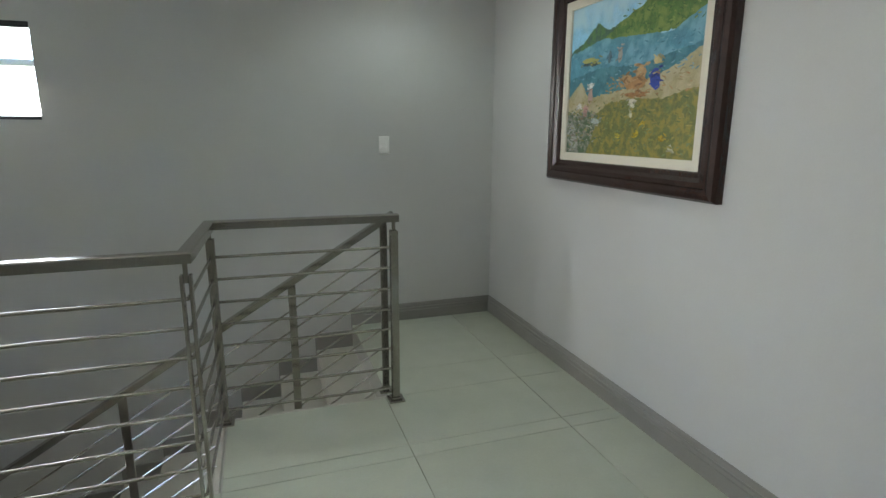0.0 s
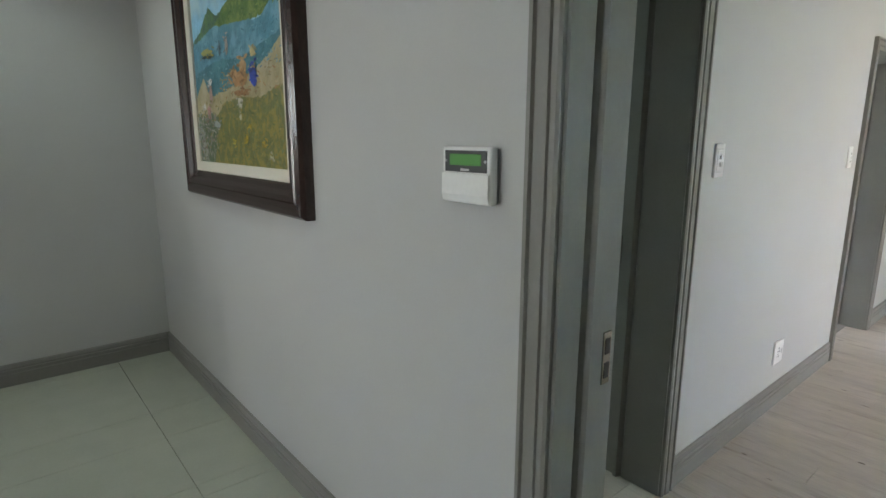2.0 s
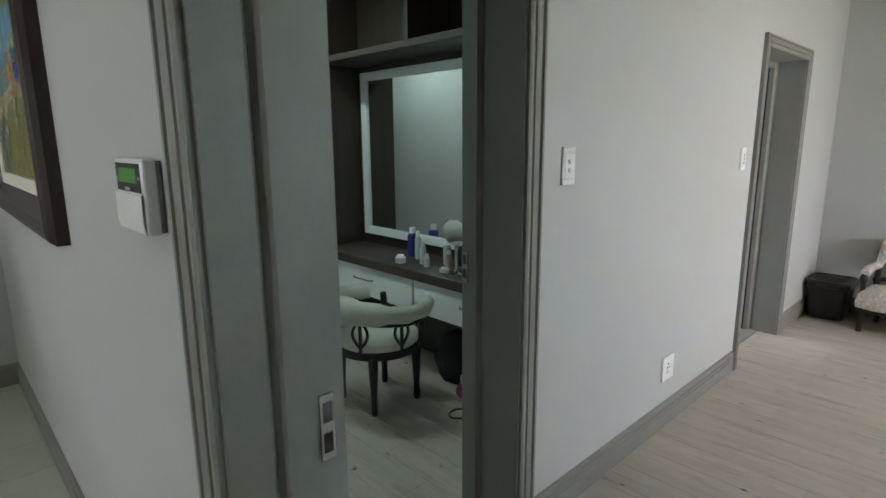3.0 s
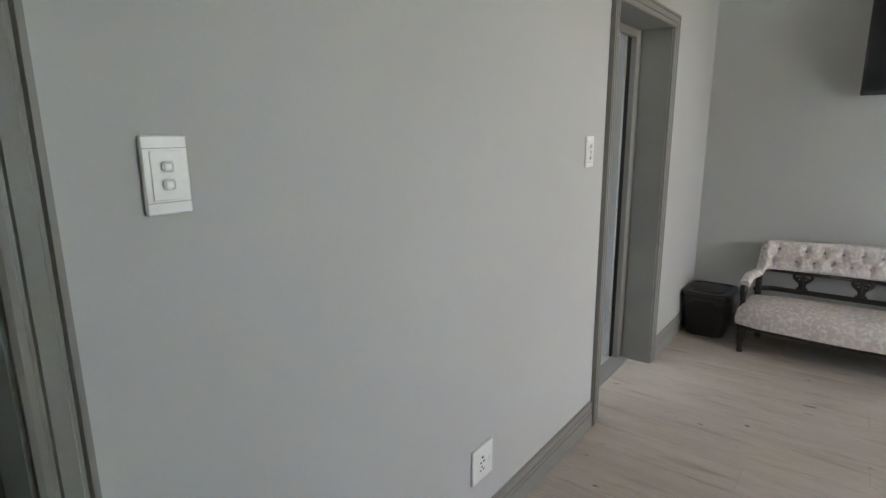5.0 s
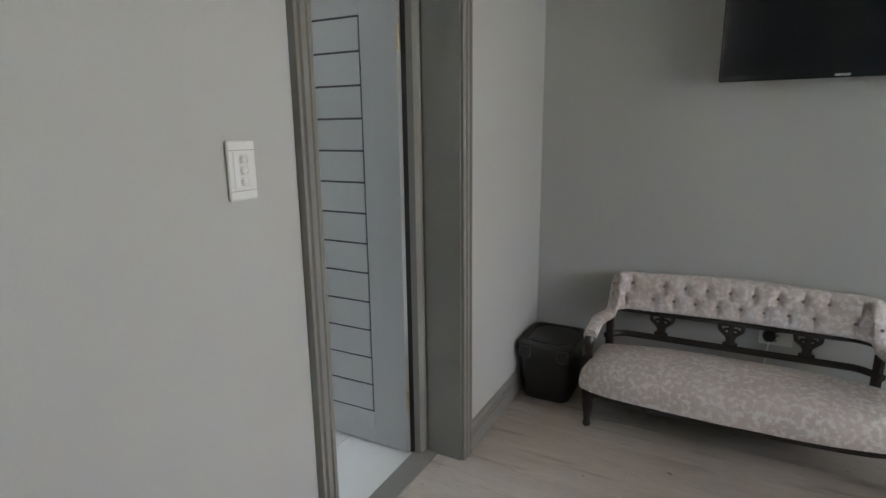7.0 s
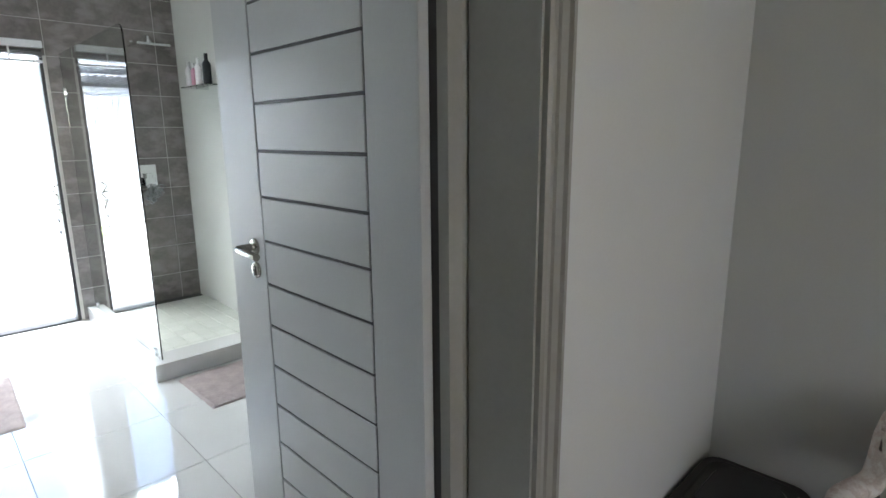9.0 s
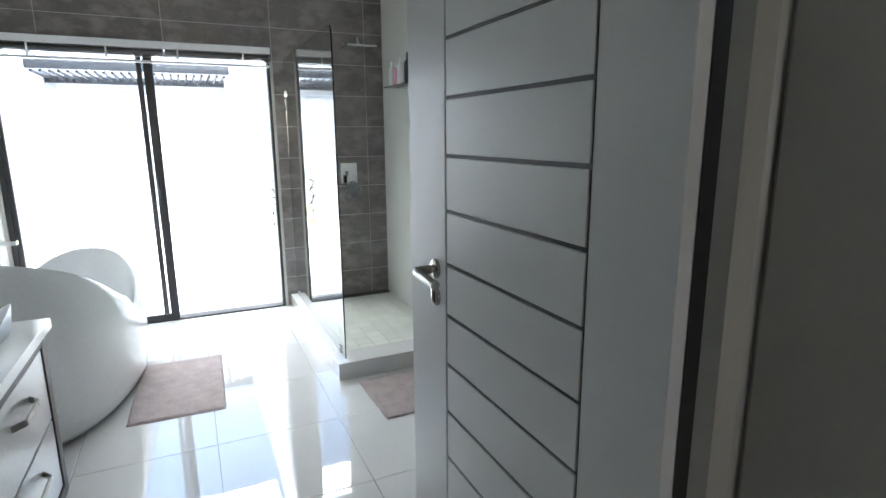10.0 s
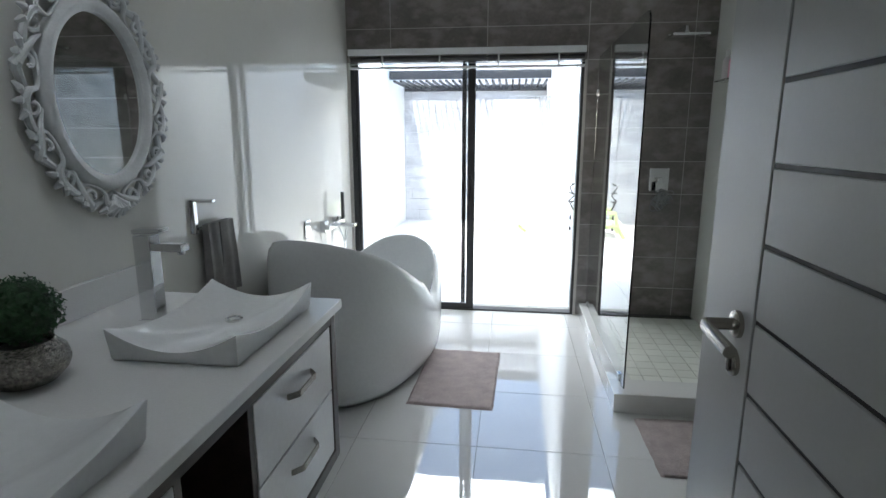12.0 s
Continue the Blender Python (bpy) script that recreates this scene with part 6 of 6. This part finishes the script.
def bag_box():
    t = thing("storage_tote", "clear plastic crate packed with khaki cartons on the upper shelf", "crate", (3.72, 3.9, 2.085))
    part("crate", boxes((3.585, 3.90, 3.15, 4.28, 2.087, 2.44), bevel=0.01), FROST, t)
    for y0, y1, z1, c in ((3.95, 4.25, 2.36, (0.34, 0.31, 0.14)), (3.62, 3.92, 2.40, (0.38, 0.42, 0.45)), (3.20, 3.58, 2.38, (0.48, 0.53, 0.55))):
        b = thing("carton", "folded carton standing on the upper wardrobe shelf", "carton", (3.70, y0, 2.087))
        part("carton_body", boxes((3.60, 3.86, y0, y1, 2.09, z1), bevel=0.004), material("carton_board", c, 0.7, vary=0.2, scale=8, bump=0.05), b)


bag_box()
wb = thing("garment_bag", "red suit bag hanging in the end wardrobe", "garment bag", (3.2, 5.7, 0.3))
part("bag", boxes((2.95, 3.32, 5.62, 5.74, 0.28, 1.10), bevel=0.03, seg=3), cloth((0.34, 0.02, 0.02), "red_bag_cloth"), wb)
part("emblem", lathe(bmesh.new(), [(0.07, 0.0), (0.07, 0.003)], n=20), GROOVE, wb)
wb.children[1].data.transform(Matrix.Translation((3.15, 5.618, 0.72)) @ pose(0, 0, 0, 90, 0, 0))


def end_wardrobe():
    t = thing("end_wardrobe", "dark wenge open hanging wardrobe across the end wall", "wardrobe", (2.8, 5.8, 0))
    part("back_panel", boxes((1.95, 3.56, 5.97, 5.99, 0.0, 2.83)), WENGE, t)
    for x in (1.96, 2.62, 3.42):
        part("upright", boxes((x, x + 0.06, 5.46, 5.97, 0.10, 2.78), bevel=0.002), WENGE, t)
    for z in (0.06, 1.22, 2.0, 2.62):
        part("shelf", boxes((1.95, 3.54, 5.46, 5.97, z, z + 0.03), bevel=0.002), WENGE, t)
    part("plinth", boxes((1.95, 3.54, 5.48, 5.97, 0.0, 0.06)), WENGE, t)


end_wardrobe()
for k, (x, ln, c) in enumerate(((2.75, 0.62, (0.02, 0.05, 0.05)), (2.88, 0.60, (0.03, 0.08, 0.08)), (3.02, 0.58, (0.05, 0.07, 0.06)), (3.16, 0.64, (0.03, 0.03, 0.04)), (3.30, 0.62, (0.16, 0.14, 0.11)))):
    garment(5.72, ln, 0.12, c, x=x, label="dark green or black garment hanging in the end wardrobe")
hb = thing("handbag", "black handbag with a red ball on the end wardrobe shelf", "handbag", (3.15, 5.7, 2.03))
part("bag_body", boxes((3.02, 3.36, 5.50, 5.72, 2.032, 2.26), bevel=0.03, seg=2), BLACK_BIN, hb)
part("tag", boxes((3.17, 3.19, 5.495, 5.50, 2.13, 2.20)), SILVER, hb)
rb = thing("red_hat", "round red hat on a shelf", "hat", (3.2, 5.78, 2.26))
bm = bmesh.new()
bmesh.ops.create_uvsphere(bm, u_segments=20, v_segments=12, radius=0.075, matrix=Matrix.Translation((3.22, 5.60, 2.325)) @ Matrix.Diagonal((1, 1, 0.9, 1)))
part("crown", bm, cloth((0.45, 0.02, 0.02), "red_felt"), rb, smooth=True)


def tub_chair():
    """Round-backed dressing chair with a padded horseshoe rail."""
    c = Vector((3.235, 2.0, 0))
    t = thing("tub_chair", "dark carved dressing chair with a cream padded horseshoe back", "chair", c)
    cream = material("cream_padded_leather", (0.62, 0.60, 0.54), 0.5, vary=0.08, scale=8, grain=90, grain_vary=0.05, bump=0.06)
    # open side towards the dressing table (+x)
    pts, radii = [], []
    for k in range(25):
        a = radians(64 + 256 * k / 24)
        r = 0.285
        pts.append((c.x + r * math.cos(a), c.y + r * 1.0 * math.sin(a), 0.585 + 0.035 * max(0, -math.cos(a))))
        radii.append(0.046 + 0.034 * max(0, -math.cos(a)) ** 2 + 0.005 * math.sin(k * 2.1))
    part("padded_rail", tube(bmesh.new(), pts, 0.05, 14, radii=radii), cream, t, "cream padded horseshoe rail", smooth=True)
    part("rail_frame", tube(bmesh.new(), [(x, y, z - 0.052) for x, y, z in pts], 0.016, 8), BLACK_WOOD, t, smooth=True)
    prof = [(0.22, 0.365), (0.235, 0.375), (0.235, 0.41), (0.215, 0.44), (0.16, 0.462), (0.05, 0.468)]
    part("seat", lathe(bmesh.new(), prof, c, 36), cream, t, smooth=True)
    part("seat_rail", lathe(bmesh.new(), [(0.236, 0.325), (0.244, 0.33), (0.244, 0.365), (0.23, 0.372)], c, 36), BLACK_WOOD, t, smooth=True)
    for a in (45, 135, 225, 315):
        x, y = c.x + 0.22 * math.cos(radians(a)), c.y + 0.22 * math.sin(radians(a))
        part("leg", lathe(bmesh.new(), [(0.016, 0), (0.02, 0.02), (0.018, 0.10), (0.028, 0.28), (0.030, 0.34)], (x, y, 0), 12), BLACK_WOOD, t, smooth=True)
    for a in (95, 150, 210, 265):
        x, y = c.x + 0.245 * math.cos(radians(a)), c.y + 0.245 * math.sin(radians(a))
        bm = bmesh.new()
        tube(bm, [(x, y, 0.38), (x, y, 0.57)], 0.010, 8)
        dx, dy = -math.sin(radians(a)), math.cos(radians(a))
        for s in (-1, 1):
            tube(bm, [(x + s * dx * 0.045 * math.sin(k * 0.5), y + s * dy * 0.045 * math.sin(k * 0.5), 0.40 + 0.026 * k) for k in range(7)], 0.009, 6)
        part("splat", bm, BLACK_WOOD, t, smooth=True)
    for a in (45, 315):
        x, y = c.x + 0.25 * math.cos(radians(a)), c.y + 0.25 * math.sin(radians(a))
        part("arm_post", tube(bmesh.new(), [(x, y, 0.36), (x + 0.01, y, 0.48), (x, y, 0.58)], 0.02, 8), BLACK_WOOD, t, smooth=True)


tub_chair()

# toiletries on the dressing table
for x, y, r, h, col, lb, kd in ((3.62, 2.25, 0.035, 0.055, (0.72, 0.74, 0.76), "low white cream jar on the dressing table", "jar"),
                                (3.70, 2.12, 0.022, 0.15, (0.62, 0.66, 0.70), "slim pale bottle on the dressing table", "bottle"),
                                (3.82, 2.36, 0.035, 0.20, (0.06, 0.05, 0.30), "tall dark blue bottle on the dressing table", "bottle"),
                                (3.78, 2.26, 0.022, 0.19, (0.60, 0.62, 0.70), "white pump bottle on the dressing table", "bottle"),
                                (3.66, 2.04, 0.020, 0.085, (0.74, 0.72, 0.70), "small white deodorant on the dressing table", "bottle"),
                                (3.80, 2.00, 0.026, 0.16, (0.45, 0.48, 0.52), "grey spray can on the dressing table", "bottle"),
                                (3.74, 1.92, 0.020, 0.11, (0.45, 0.32, 0.28), "rose-gold bottle on the dressing table", "bottle"),
                                (3.84, 1.90, 0.030, 0.18, (0.03, 0.03, 0.035), "black jar on the dressing table", "jar"),
                                (3.78, 1.80, 0.026, 0.15, (0.05, 0.05, 0.06), "dark bottle on the dressing table", "bottle"),
                                (3.64, 1.86, 0.030, 0.03, (0.70, 0.70, 0.72), "small silver dish on the dressing table", "dish")):
    b = thing("toiletry", lb, kd, (x, y, 0.725), "toiletries on the dressing table")
    mt = material("toiletry_plastic", col, 0.25, vary=0.03, bump=0)
    part("body", lathe(bmesh.new(), [(r * 0.92, 0), (r, h * 0.05), (r, h * 0.72), (r * 0.6, h * 0.80)], (x, y, 0.725), 18), mt, b, smooth=True)
    part("cap", lathe(bmesh.new(), [(r * 0.62, h * 0.80), (r * 0.62, h * 0.98), (r * 0.5, h)], (x, y, 0.725), 16), WHITE_PLASTIC, b, smooth=True)
mm = thing("make_up_mirror", "round chrome make-up mirror on a stand", "mirror", (3.66, 1.78, 0.725))
part("base", lathe(bmesh.new(), [(0.055, 0), (0.055, 0.006), (0.015, 0.02), (0.008, 0.03), (0.008, 0.16), (0.012, 0.165)], (3.66, 1.78, 0.725), 24), CHROME, mm, smooth=True)
bm = lathe(bmesh.new(), [(0.085, -0.006), (0.090, 0), (0.085, 0.006)], n=32)
bm.transform(Matrix.Translation((3.66, 1.78, 0.975)) @ pose(0, 0, 0, 0, 80, 15))
part("rim", bm, CHROME, mm, smooth=True)
bm = lathe(bmesh.new(), [(0.080, -0.0075), (0.080, 0.0075)], n=32)
bm.transform(Matrix.Translation((3.66, 1.78, 0.975)) @ pose(0, 0, 0, 0, 80, 15))
part("glass", bm, MIRROR, mm)

# bags and cables under the dressing table
for k, (x, y, w, d, h, c, lb) in enumerate(((3.62, 1.55, 0.20, 0.22, 0.30, (0.20, 0.32, 0.42), "pale blue shopping bag under the dressing table"),
                                            (3.75, 1.85, 0.30, 0.26, 0.32, (0.02, 0.02, 0.022), "black bag under the dressing table"),
                                            (3.60, 1.62, 0.14, 0.12, 0.10, (0.32, 0.08, 0.16), "pink pouch on the floor under the dressing table"))):
    bundle(lb, x, y, 0.0, w, d, h, c, 40 + k, "bag")
cb = thing("cable", "loop of black cable on the floor", "cable", (3.38, 1.58, 0))
part("loop", tube(bmesh.new(), [(3.42 + 0.06 * math.cos(k * 0.5), 1.52 + 0.05 * math.sin(k * 0.5), 0.006 + 0.002 * math.sin(k)) for k in range(16)], 0.005, 6), BLACK_BIN, cb, smooth=True)


# ---- tiles, planks and stones ----
for x0, x1, y0, y1 in ((-3.2, P0, -3.2, 1.92), (-0.33, P0, 1.92, 2.53), (0.545, P0, 2.53, BACK)):
    pieces("tile", floor_hall, HALL_TILE, x0, x1, y0, y1, 0.53, 2.02, 0.85, 0.83, 0.003, -0.009, on_floor, 0.009)
pieces("tile", floor_bath, BATH_TILE, BX0, BX1, Q1 - 0.05, BY1 + 0.12, 5.447, 3.0, 0.588, 0.580, 0.0025, -0.009, on_floor, 0.009,
       skip=lambda c, d, a, b: c > 6.3 and a > 3.5)
pieces("plank", floor_lounge, PLANK, -4.0, 0.80, P0, TVX, 0.3, P0, 1.21, 0.192, 0.001, -0.009, on_floor_turned, 0.009, stagger=0.37)
pieces("plank", floor_lounge, PLANK, 0.80, 6.0, P1, 3.95, 0.3, P0, 1.21, 0.192, 0.001, -0.009, on_floor_turned, 0.009, stagger=0.37)
pieces("tile", wall_bath_end, STONE_TILE, BX0, BX1, 0.0, H1, 6.117, 0.005, 0.755, 0.2505, 0.005, BY1 + 0.005, on_end_wall, 0.005,
       skip=lambda c, d, a, b: c > 4.1 and d < 6.12 and b < 2.14 and not c > 6.05)
shower_floor = structure("shower_floor", boxes((6.27, BX1, 3.62, BY1, -0.02, 0.030)), PALE_GROUT)
pieces("tile", shower_floor, SHOWER_TILE, 6.272, BX1, 3.622, 4.955, 6.272, 3.622, 0.108, 0.108, 0.004, 0.030, on_floor, 0.006)
pieces("paving_slab", yard_floor, YARD_FLOOR, 3.7, 6.10, 5.25, 10.15, 3.95, 5.25, 0.6, 0.6, 0.006, -0.03, on_floor, 0.02)
pieces("cladding_stone", yard_back, YARD_STONE, 3.7, 6.10, 0.0, 2.9, 3.95, 0.0, 0.48, 0.19, 0.004, 10.15, on_end_wall, 0.02, stagger=0.37)
